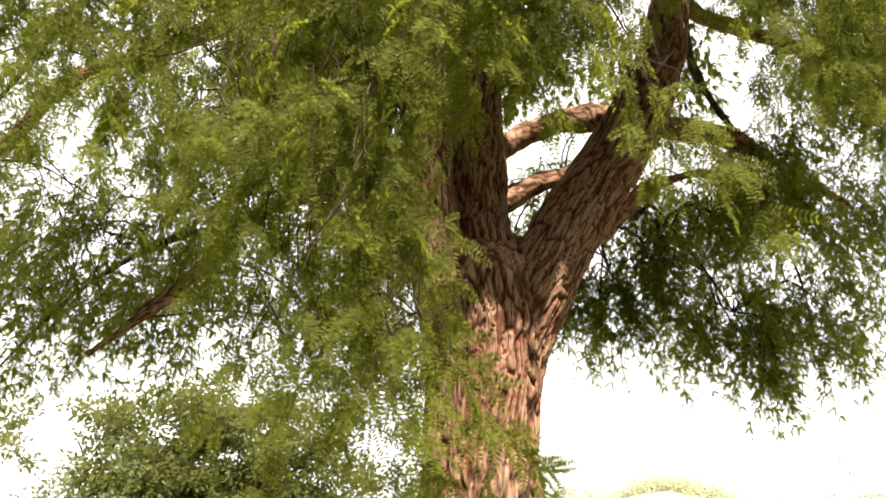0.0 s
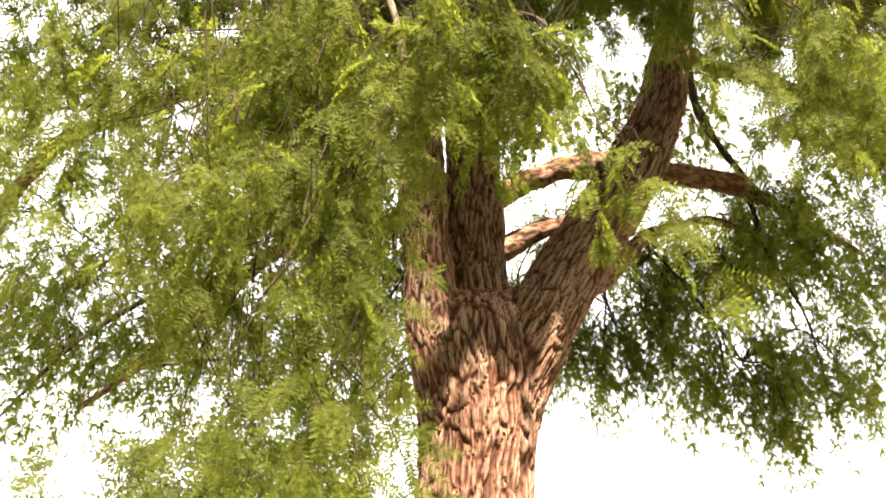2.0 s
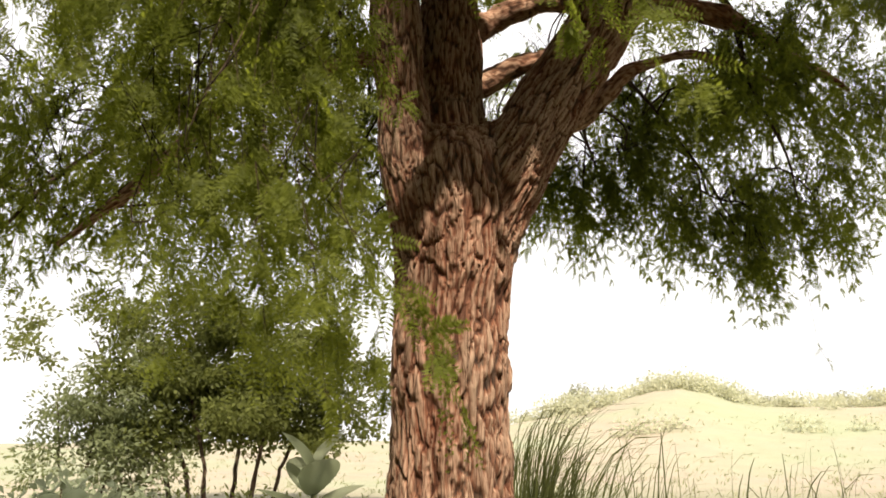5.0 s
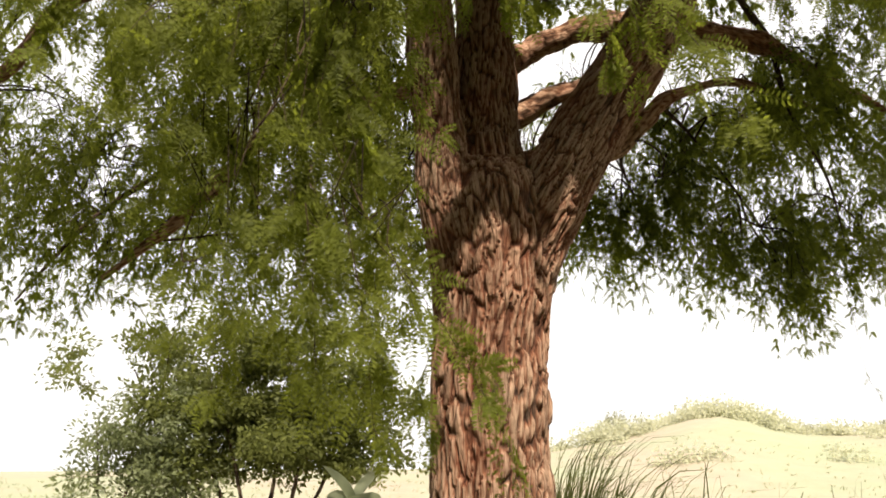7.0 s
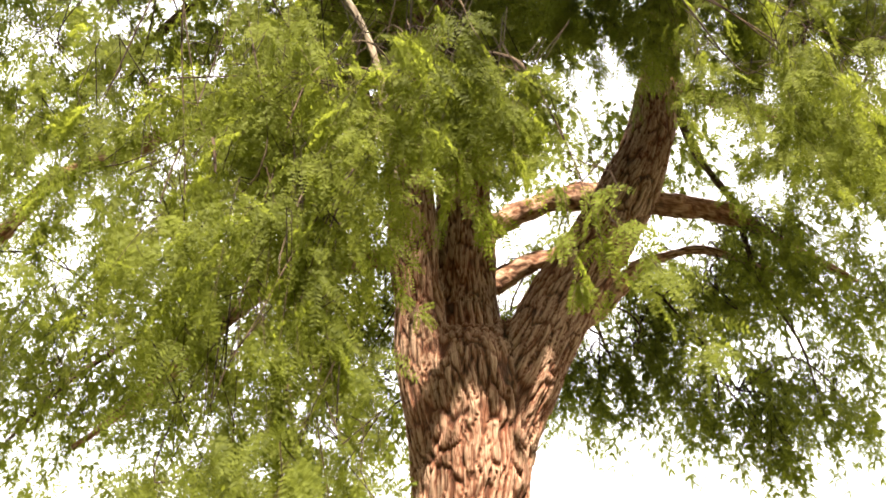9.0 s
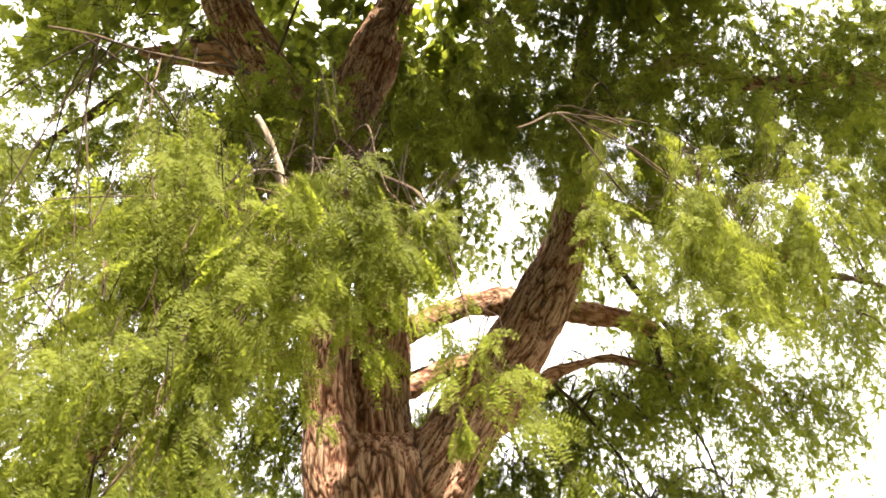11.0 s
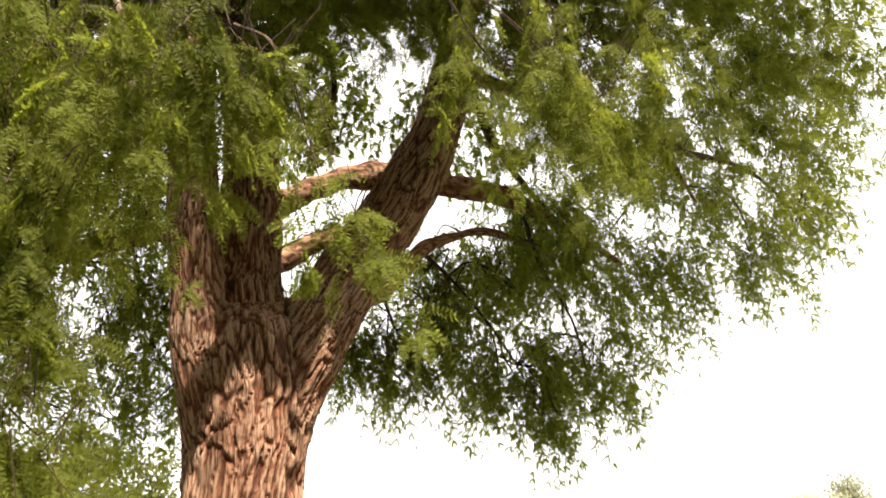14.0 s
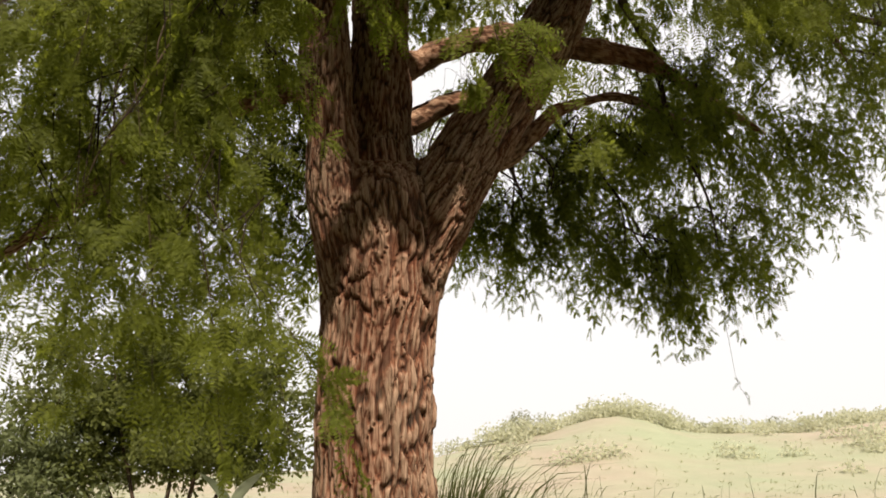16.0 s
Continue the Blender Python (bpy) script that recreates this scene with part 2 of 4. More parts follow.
def local_coords(v, c, idx):
    """Across, across and along: places round the wood, smooth from ring to ring."""
    t, a, b = frames_along(c)
    s = np.append(0, np.cumsum(np.linalg.norm(np.diff(c[:, :3], axis=0), axis=1)))
    for _ in range(2):
        along = ((v - c[idx, :3]) * t[idx]).sum(1)
        u = np.clip(np.interp(s[idx] + along, s, np.arange(len(c))), 0, len(c) - 1.001)
        idx = np.round(u).astype(int)
    i, f = np.floor(u).astype(int), (u - np.floor(u))[:, None]
    mid = c[i, :3] * (1 - f) + c[i + 1, :3] * f
    o = v - mid
    aa, bb = a[i] * (1 - f) + a[i + 1] * f, b[i] * (1 - f) + b[i + 1] * f
    return np.stack([(o * aa).sum(1), (o * bb).sum(1), np.interp(u, np.arange(len(c)), s)], -1)


def set_bark(me, h, q):
    me.attributes.new("ridge", 'FLOAT', 'POINT').data.foreach_set("value", np.asarray(h, np.float32))
    g = np.asarray(q * (1, 1, .11), np.float32)
    me.attributes.new("grain", 'FLOAT_VECTOR', 'POINT').data.foreach_set("vector", g.ravel())


# ---------------------------------------------------------------- ground
def ground_height(x, y):
    """Level field, with a low sandy rise far off on one side."""
    s = np.clip((y - 26) / 34.0, 0, 1)
    s = s * s * (3 - 2 * s)
    u = np.clip((x * 60 / np.maximum(y, 30) + 4) / 20.0, 0, 1)
    u = u * u * (3 - 2 * u)
    xx = x * 60 / np.maximum(y, 30)
    crest = 0.9 + 2.5 * u + 1.5 * np.exp(-((xx - 20) / 4.5) ** 2) + 1.0 * np.exp(-((xx - 44) / 7.0) ** 2)
    lump = 0.25 * np.sin(x * 0.21 + 1.3) * np.sin(y * 0.17) + 0.12 * np.sin(x * 0.63) * np.cos(y * 0.51 + 0.7)
    far = np.clip((y - 60) / 200.0, 0, 1)
    return s * (crest + lump) * (1 - 0.7 * far) + 0.03 * np.sin(x * 1.7) * np.sin(y * 1.3)


def make_ground():
    n_a, n_r = 200, 165
    r = 0.03 * (2600 / 0.03) ** np.linspace(0, 1, n_r)
    ang = np.linspace(0, 2 * np.pi, n_a, endpoint=False)
    x, y = r[:, None] * np.sin(ang), 3.7 + r[:, None] * np.cos(ang)
    z = ground_height(x, y)
    v = np.vstack([np.stack([x, y, z], -1).reshape(-1, 3), [[0, 3.7, 0]]])
    i, j = np.meshgrid(np.arange(n_r - 1), np.arange(n_a), indexing="ij")
    q = np.stack([i * n_a + j, i * n_a + (j + 1) % n_a, (i + 1) * n_a + (j + 1) % n_a, (i + 1) * n_a + j], -1).reshape(-1, 4)[:, ::-1]
    k = np.arange(n_a)
    cap = np.stack([np.full(n_a, len(v) - 1), k, (k + 1) % n_a, (k + 1) % n_a], -1)
    me = bpy.data.meshes.new("ground")
    me.from_pydata(v.tolist(), [], q.tolist() + [[c[0], c[2], c[1]] for c in cap.tolist()])
    me.polygons.foreach_set("use_smooth", np.ones(len(me.polygons), bool))
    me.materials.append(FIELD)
    tagged(new("ground", me), "dry sandy field with patches of yellow-green grass", "ground", kind="structure")


make_ground()

# ---------------------------------------------------------------- the tree: wood
STEMS = [
    # trunk
    [(.34, 3.72, -.15, .40), (.33, 3.72, .35, .31), (.322, 3.72, 1.25, .268), (.32, 3.72, 1.65, .270), (.332, 3.72, 1.91, .264),
     (.353, 3.72, 2.16, .285), (.36, 3.72, 2.37, .300), (.34, 3.72, 2.58, .29), (.33, 3.73, 2.75, .2)],
    # pale stem
    [(.22, 3.66, 2.15, .15), (.165, 3.62, 2.45, .15), (.115, 3.61, 2.75, .135), (.08, 3.60, 3.05, .126), (.065, 3.59, 3.4, .122), (.035, 3.59, 3.8, .124), (-.005, 3.6, 4.25, .125),
     (-.25, 3.58, 4.7, .155), (-.65, 3.5, 5.4, .155), (-.95, 3.4, 6.1, .09), (-1.1, 3.3, 6.5, .05)],
    # middle stem
    [(.34, 3.74, 2.3, .22), (.34, 3.75, 2.6, .2), (.33, 3.77, 2.9, .172), (.328, 3.78, 3.22, .166), (.34, 3.78, 3.7, .152), (.30, 3.74, 4.25, .152),
     (.1, 3.66, 4.65, .165), (.22, 3.62, 5.2, .165), (.42, 3.58, 5.9, .1), (.5, 3.5, 6.4, .05)],
    # leaning limb
    [(.43, 3.7, 2.1, .16), (.54, 3.68, 2.4, .19), (.67, 3.67, 2.65, .182), (.83, 3.69, 2.93, .176), (.97, 3.7, 3.14, .168), (1.1, 3.7, 3.35, .160), (1.29, 3.72, 3.68, .150),
     (1.43, 3.74, 4.0, .128), (1.5, 3.76, 4.3, .115), (1.6, 3.78, 4.7, .105), (1.68, 3.8, 5.4, .07), (1.8, 3.8, 6.0, .04)],
    # saddle of the fork
    [(.36, 3.72, 2.62, .14), (.47, 3.71, 2.69, .125), (.60, 3.69, 2.71, .125), (.72, 3.68, 2.74, .14)],
]
SIDE_LIMBS = [
    [(.33, 3.80, 3.40, .07), (.52, 3.98, 3.52, .073), (.77, 4.0, 3.64, .072), (.9, 3.97, 3.665, .073), (1.18, 3.95, 3.70, .074), (1.48, 3.95, 3.62, .066),
     (1.70, 3.95, 3.60, .062), (1.92, 3.95, 3.54, .05), (2.15, 4.0, 3.42, .03), (2.6, 4.1, 3.2, .012)],
    [(.38, 3.82, 3.02, .055), (.49, 3.95, 3.12, .060), (.65, 3.95, 3.225, .064), (.83, 3.95, 3.29, .056), (1.0, 3.86, 3.32, .05)],
    [(.88, 3.82, 2.86, .042), (1.06, 3.98, 2.95, .038), (1.19, 4.0, 3.09, .042), (1.31, 4.0, 3.23, .038), (1.5, 4.0, 3.33, .028), (1.75, 4.02, 3.36, .024), (2.25, 4.15, 3.25, .01)],
    [(.08, 3.75, 3.2, .062), (-.14, 3.85, 3.245, .056), (-.3, 3.85, 3.2, .048), (-.5, 3.85, 3.13, .047), (-.755, 3.85, 3.04, .042), (-1.0, 3.85, 2.77, .037),
     (-1.12, 3.85, 2.65, .034), (-1.32, 3.86, 2.46, .026), (-1.6, 3.9, 2.25, .012)],
    [(-.05, 3.6, 4.3, .06), (-.7, 3.4, 3.95, .048), (-1.19, 3.3, 3.66, .04), (-1.45, 3.3, 3.54, .036), (-1.68, 3.3, 3.4, .034), (-1.77, 3.3, 3.24, .033), (-1.9, 3.3, 3.05, .028),
     (-2.2, 3.3, 2.75, .015)],
    [(-.03, 3.58, 3.95, .06), (-.35, 3.2, 3.72, .05), (-.62, 2.88, 3.47, .045), (-.52, 2.77, 3.37, .048), (-.37, 2.74, 3.335, .052)],
    [(1.52, 3.78, 4.4, .06), (1.81, 3.9, 4.36, .048), (2.1, 3.9, 4.27, .048), (2.4, 3.9, 4.14, .052), (2.65, 3.9, 4.09, .056), (2.85, 3.9, 4.02, .056), (3.02, 3.95, 3.82, .022),
     (3.15, 4.0, 3.6, .008)],
    [(1.6, 3.72, 4.75, .08), (1.94, 3.0, 4.75, .05), (2.4, 3.05, 4.66, .042), (2.95, 3.0, 4.68, .045), (3.38, 3.0, 4.65, .045), (3.9, 3.0, 4.72, .035), (4.6, 3.1, 4.8, .02)],
    [(-.5, 3.55, 5.12, .1), (-.72, 3.55, 5.09, .09), (-.95, 3.5, 5.05, .055), (-1.15, 3.45, 5.0, .03)],
]
BRANCHES = [
    [(.40, 3.72, 4.35, .026), (.54, 3.83, 4.42, .024), (.68, 3.85, 4.47, .023), (.78, 3.85, 4.39, .022), (.80, 3.85, 4.18, .02), (.77, 3.85, 3.94, .012)],
    [(-.25, 3.5, 4.75, .016), (-.3, 2.6, 4.1, .008), (-.35, 1.8, 3.4, .0045), (-.45, 1.2, 2.9, .0025)],
    [(1.5, 3.7, 4.3, .014), (1.25, 2.7, 3.95, .007), (.9, 1.9, 3.35, .004), (.62, 1.4, 2.85, .0022)],
    [(.35, 3.62, 4.1, .014), (.22, 2.7, 3.75, .007), (.13, 2.05, 3.15, .004), (.05, 1.75, 2.6, .0022)],
    [(1.6, 3.8, 4.6, .04), (2.0, 4.6, 4.4, .03), (2.6, 5.0, 3.9, .02), (3.2, 5.0, 3.2, .008)],
    [(2.85, 3.9, 4.02, .035), (3.3, 4.2, 4.1, .025), (3.9, 4.4, 4.1, .016), (4.4, 4.5, 3.7, .006)],
    [(-.65, 3.5, 5.4, .05), (-1.3, 3.8, 5.0, .035), (-2.0, 4.0, 4.4, .022), (-2.6, 4.1, 3.4, .008)],
    [(-.9, 3.85, 2.9, .025), (-1.3, 4.1, 2.95, .02), (-1.8, 4.2, 2.7, .014), (-2.2, 4.2, 2.2, .006)],
    [(-1.12, 3.85, 2.65, .016), (-1.35, 3.9, 2.5, .009), (-1.5, 4.0, 2.35, .004)],
    [(1.3, 4.0, 3.22, .011), (1.6, 4.3, 3.1, .008), (1.9, 4.5, 2.8, .008), (2.05, 4.5, 2.5, .003)],
    [(1.06, 3.98, 2.97, .014), (1.15, 4.3, 2.95, .009), (1.3, 4.5, 2.7, .004)],
    [(1.92, 3.95, 3.54, .02), (2.05, 4.1, 3.2, .012), (2.3, 4.3, 2.9, .007), (2.4, 4.4, 2.5, .003)],
    [(.1, 3.66, 4.65, .06), (.0, 4.4, 4.9, .045), (-.3, 5.2, 4.9, .025), (-.6, 5.8, 4.2, .01)],
    # the last three run out of view and carry the added shade boughs
    [(-1.1, 3.3, 6.5, .05), (-2.2, 2.5, 6.5, .05), (-3.5, 1.6, 5.6, .035), (-4.0, 1.0, 4.6, .015)],
    [(1.8, 3.8, 6.0, .05), (2.8, 2.2, 6.7, .05), (4.0, .6, 6.0, .035), (4.4, -.2, 4.6, .015)],
    [(.42, 3.58, 5.9, .06), (.5, 2.4, 6.6, .045), (.7, 1.0, 6.9, .025), (.9, -.2, 6.7, .01)],
]


def make_stems(parent):
    """Trunk and main stems grown into one skin, then furrowed."""
    vs, fs, base = [], [], 0
    segs = []
    for k, s in enumerate(STEMS):
        c = spline(s, 0.06)
        v, q, lo, hi = tube(c, 28)
        vs.append(v)
        fs += [tuple(f) for f in (q + base).tolist()] + [tuple(f) for f in (lo + base).tolist()] + [tuple(f) for f in (hi + base).tolist()]
        base += len(v)
        segs.append(c)
    me = bpy.data.meshes.new("skin")
    me.from_pydata(np.vstack(vs).tolist(), [], fs)
    ob = new("skin", me)
    rm = ob.modifiers.new("grow", 'REMESH')
    rm.mode, rm.voxel_size = 'VOXEL', 0.0102
    sm = ob.modifiers.new("ease", 'SMOOTH')
    sm.factor, sm.iterations = 0.5, 14
    grown = bpy.data.meshes.new_from_object(ob.evaluated_get(bpy.context.evaluated_depsgraph_get()))
    bpy.data.objects.remove(ob)
    n = len(grown.vertices)
    v = np.empty(n * 3, np.float32)
    grown.vertices.foreach_get("co", v)
    nr = np.empty(n * 3, np.float32)
    grown.vertices.foreach_get("normal", nr)
    v, nr = v.reshape(-1, 3).astype(float), nr.reshape(-1, 3).astype(float)
    # place round and along the nearest stem
    best, q, rad, wide = np.full(n, 1e9), np.zeros((n, 3)), np.zeros(n), np.ones(n)
    for k, c in enumerate(segs[:4]):
        near, idx = np.full(n, 1e9), np.zeros(n, int)
        for i in range(len(c)):
            d = np.linalg.norm(v - c[i, :3], axis=1) / c[i, 3]
            nearer = d < near
            near, idx = np.where(nearer, d, near), np.where(nearer, i, idx)
        take = near < best
        q[take] = local_coords(v[take], c, idx[take]) + (0, 0, 3.7 * k)
        rad[take] = c[idx[take], 3]
        wide[take] = (.95, .72, .72, .8)[k]
        best = np.where(take, near, best)
    # unevenness of the stem itself
    swell = (value_noise(v * 3.1, 21) - 0.5) * 0.035 + (value_noise(v * 7.3, 22) - 0.5) * 0.018
    v = v + nr * swell[:, None]
    v, h = bark_relief(v, nr, q, wide, rad, 0.031)
    grown.vertices.foreach_set("co", v.astype(np.float32).ravel())
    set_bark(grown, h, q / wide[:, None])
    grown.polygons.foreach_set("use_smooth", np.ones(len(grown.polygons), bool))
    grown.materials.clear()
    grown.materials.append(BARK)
    grown.update()
    part("trunk", grown, parent, "thick forked trunk with deep furrowed red-brown bark")


def wood_mesh(name, rows, mat, step=0.02, sides=22, deep=0.016, kink=0.02):
    c = spline(rows, step)
    sway = np.stack([value_noise(c[:, :3] * 4 + 5, s) for s in (31, 32, 33)], -1) - 0.5
    ends = np.minimum(np.arange(len(c)), np.arange(len(c))[::-1]) / 6.0
    c[:, :3] += sway * kink * np.clip(ends, 0, 1)[:, None]
    v, q, lo, hi = tube(c, sides)
    ring = v[:-2].reshape(len(c), sides, 3) - c[:, None, :3]
    nr = (ring / (np.linalg.norm(ring, axis=2, keepdims=True) + 1e-9)).reshape(-1, 3)
    rd = np.repeat(c[:, 3], sides)
    lump = 1 + 0.5 * (value_noise(v[:-2] * 7, 41) - 0.5) + 0.3 * (value_noise(v[:-2] * 17, 42) - 0.5)
    w = np.repeat(c[:, :3], sides, 0) + ring.reshape(-1, 3) * lump[:, None]
    q3 = local_coords(w, c, np.repeat(np.arange(len(c)), sides))
    w, h = bark_relief(w, nr, q3, np.full(len(w), .6), np.clip(rd, 0.02, 1), deep * 2.2)
    v = np.vstack([w, v[-2:]])
    h, q3 = np.append(h, [0.6, 0.6]), np.vstack([q3, q3[:1], q3[-1:]])
    tri = np.vstack([lo, hi])
    me = bpy.data.meshes.new(name)
    me.from_pydata(v.tolist(), [], q.tolist() + tri.tolist())
    set_bark(me, h, q3)
    me.polygons.foreach_set("use_smooth", np.ones(len(me.polygons), bool))
    me.materials.append(mat)
    return me


tree = thing("tree", (.34, 3.72, 0), "large old thorn tree with furrowed bark and drooping feathery leaves", "tree")
make_stems(tree)
for rows in SIDE_LIMBS:
    part("limb", wood_mesh("limb", rows, BARK_LIMB), tree)
for rows in BRANCHES:
    part("branch", wood_mesh("branch", rows, TWIG, 0.04, 8, 0.004), tree)
part("dead_branch", wood_mesh("dead_branch", [(.05, 1.97, 2.62, .02), (.03, 1.9, 2.80, .017), (.012, 1.9, 2.95, .015), (-.035, 1.9, 3.10, .013), (-.08, 1.9, 3.2, .012), (-.11, 1.9, 3.262, .011)],
     DEADWOOD, 0.015, 10, 0.004, 0.012), tree, "pale bare dead branch")

# ---------------------------------------------------------------- the tree: leaves
WOOD = np.vstack([spline(r, 0.08) for r in STEMS[1:4] + SIDE_LIMBS + BRANCHES])


def unit(v):
    return v / (np.linalg.norm(v, axis=-1, keepdims=True) + 1e-9)


def feathers(p, d, nrm, length, pairs, leaflet, wide, ribs, corners=4):
    """Feather-like leaf fingers: a thin rib with pairs of narrow leaflets, pointed ovals or (corners=3) wedges. p, d, nrm: base, way and upper side of each."""
    n = len(p)
    side = unit(np.cross(d, nrm))
    up = np.cross(side, d)
    s = (np.arange(pairs) + 0.8) / (pairs + 0.3)
    sag = rng.uniform(0.05, 0.3, n)
    mid = p[:, None] + d[:, None] * (length[:, None] * s)[..., None]
    mid[..., 2] -= (sag * length)[:, None] * s ** 2
    size = leaflet * (0.55 + 0.45 * np.sin(np.pi * (0.15 + 0.8 * s)))
    out = []
    for sgn in (-1, 1):
        tilt = rng.normal(0, 0.25, (n, pairs, 1)) - 0.12
        w = unit(side[:, None] * sgn + d[:, None] * 0.42 + up[:, None] * tilt)
        ln = (size[None] * rng.uniform(0.85, 1.1, (n, pairs)))[..., None]
        wd = unit(d[:, None] + up[:, None] * rng.normal(0, 0.3, (n, pairs, 1))) * ln * wide
        if corners == 3:
            out.append(np.stack([mid - wd, mid + wd, mid + w * ln], 2))
        else:
            out.append(np.stack([mid, mid + w * ln * 0.5 + wd, mid + w * ln, mid + w * ln * 0.5 - wd], 2))
    q = np.concatenate(out, 1).reshape(-1, corners, 3)
    if not ribs:
        return q
    tip = p + d * length[:, None]
    tip[:, 2] -= sag * length
    m = p + d * (length * 0.5)[:, None]
    m[:, 2] -= sag * length * 0.25
    r = side * 0.0007
    rib = np.concatenate([np.stack([p - r, p + r, m + r, m - r], 1), np.stack([m - r, m + r, tip + r * .3, tip - r * .3], 1)])
    return np.concatenate([q, rib])



def ribbon(pts, r):
    """Three-sided twigs: pts (n, k, 3), r (n, k)."""
    n, k = pts.shape[:2]
    t = unit(np.gradient(pts, axis=1))
    a = unit(np.cross(t, np.array([.3, .9, .2])))
    b = np.cross(t, a)
    ring = [pts + (a * math.cos(w) + b * math.sin(w)) * r[..., None] for w in (0, 2.094, 4.189)]
    out = []
    for j in range(3):
        u, v = ring[j], ring[(j + 1) % 3]
        out.append(np.stack([u[:, :-1], v[:, :-1], v[:, 1:], u[:, 1:]], 2).reshape(-1, 4, 3))
    return np.concatenate(out)


def sprays(base, out_dir, length, every, pairs, leaflet, finger, fingers, ribs, wood, thick, hang=.5, full=.38, corners=4):
    """Drooping leafy twigs. Every leaf is a short stalk with a flat fan of feather-like fingers. Returns quads of leaves and quads of twigs."""
    n = len(base)
    k = max(3, int(round(length.mean() / every)))
    u = np.clip((np.arange(k)[None] + rng.uniform(0.1, 1.0, (n, k))) / k, 0, 1)
    d0 = unit(out_dir)
    droop = rng.uniform(0.5, 1.3, n)

    def at(s):
        fall = droop[:, None] * s ** 2 / 2
        q = base[:, None] + d0[:, None] * (length[:, None] * (s - fall * .6))[..., None]
        q[..., 2] -= length[:, None] * fall
        return q
    pos = at(u)
    way = unit(at(u + 0.02) - at(u - 0.02))
    around = rng.normal(0, 1, (n, k, 3))
    around = unit(around - way * (around * way).sum(-1, keepdims=True))
    d = unit(around * rng.uniform(.6, 1.2, (n, k, 1)) + way * .45 + np.array([0, 0, -hang]) * rng.uniform(.4, 1.5, (n, k, 1)))
    face = rng.normal(0, 1, (n, k, 3)) * (1, 1, .6)
    nr = unit(face - d * (face * d).sum(-1, keepdims=True))
    side = np.cross(d, nr)
    grow = rng.uniform(.6, 1.2, (n, k))
    keep = (rng.random((n, k)) < .92).ravel()
    leaves, stalks = [], []
    stalk = finger * .42 * grow
    tip = pos + d * stalk[..., None]
    for f in range(fingers):
        row, sgn = f // 2, (1 if f % 2 else -1)
        if fingers % 2 and f == fingers - 1:
            sgn, row = 0, 0
        ang = np.radians(rng.normal((24 if fingers > 2 else 38) + 30 * row, 10, (n, k))) * sgn
        w = d * np.cos(ang)[..., None] + side * np.sin(ang)[..., None] + rng.normal(0, .12, (n, k, 3))
        w = unit(w + np.array([0, 0, -hang * .5]))
        b = pos + d * (stalk * (1 - .4 * row))[..., None]
        ln = finger * grow * rng.uniform(.8, 1.12, (n, k))
        leaves.append(feathers(b.reshape(-1, 3)[keep], w.reshape(-1, 3)[keep], nr.reshape(-1, 3)[keep], ln.ravel()[keep], pairs, leaflet, full * finger / pairs / leaflet, ribs, corners))
    s = np.linspace(0, 1, 5)[None] * np.ones((n, 1))
    tw = at(s)
    r = np.linspace(1.0, 0.35, 5)[None] * thick * np.ones((n, 1))
    twigs = [ribbon(tw, r)]
    if ribs:
        st = np.stack([pos, (pos + tip) / 2, tip], 2).reshape(-1, 3, 3)[keep]
        twigs.append(ribbon(st, np.full((len(st), 3), .0006)))
    # bare shoot back to the wood
    near = np.array([wood[np.argmin(np.linalg.norm((wood[:, :3] - b) * (1, 1, .8), axis=1) + rng.uniform(0, .18, len(wood))), :3] for b in base])
    s = np.linspace(0, 1, 4)[None, :, None]
    bend = rng.normal(0, 0.06, (n, 1, 3)) + np.array([0, 0, 0.10])
    sh = near[:, None] * (1 - s) + base[:, None] * s + bend * (4 * s * (1 - s)) + rng.normal(0, 0.012, (n, 4, 3)) * (s * (1 - s) * 4)
    twigs.append(ribbon(sh, np.linspace(1.6, 1.0, 4)[None] * thick * np.ones((n, 1))))
    return np.concatenate(leaves), np.concatenate(twigs)


# leaf-free shafts cut toward the sun to light chosen spots: two ends, half width
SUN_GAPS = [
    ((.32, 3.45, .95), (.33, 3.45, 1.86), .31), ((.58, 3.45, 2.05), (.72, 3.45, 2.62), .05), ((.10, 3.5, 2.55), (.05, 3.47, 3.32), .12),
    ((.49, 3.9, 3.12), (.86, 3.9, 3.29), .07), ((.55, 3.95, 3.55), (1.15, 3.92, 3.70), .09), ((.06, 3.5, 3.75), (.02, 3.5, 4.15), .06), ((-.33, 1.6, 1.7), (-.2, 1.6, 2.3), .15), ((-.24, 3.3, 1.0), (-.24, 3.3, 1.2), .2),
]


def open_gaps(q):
    """Leaves out the leaflets that would stand in a shaft cut toward the sun."""
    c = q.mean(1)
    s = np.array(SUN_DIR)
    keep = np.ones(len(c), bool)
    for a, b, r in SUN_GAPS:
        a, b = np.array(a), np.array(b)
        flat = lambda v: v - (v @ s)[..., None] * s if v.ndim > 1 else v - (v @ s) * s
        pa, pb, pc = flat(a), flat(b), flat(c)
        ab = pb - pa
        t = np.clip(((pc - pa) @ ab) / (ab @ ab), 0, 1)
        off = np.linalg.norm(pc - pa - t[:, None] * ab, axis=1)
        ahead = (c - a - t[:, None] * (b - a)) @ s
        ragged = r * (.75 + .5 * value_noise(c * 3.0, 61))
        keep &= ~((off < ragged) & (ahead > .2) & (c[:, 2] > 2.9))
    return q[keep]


def quads_mesh(name, q, mat):
    return mesh_from(name, q.reshape(-1, 3), np.arange(q.shape[0] * q.shape[1]).reshape(q.shape[:2]), mat)


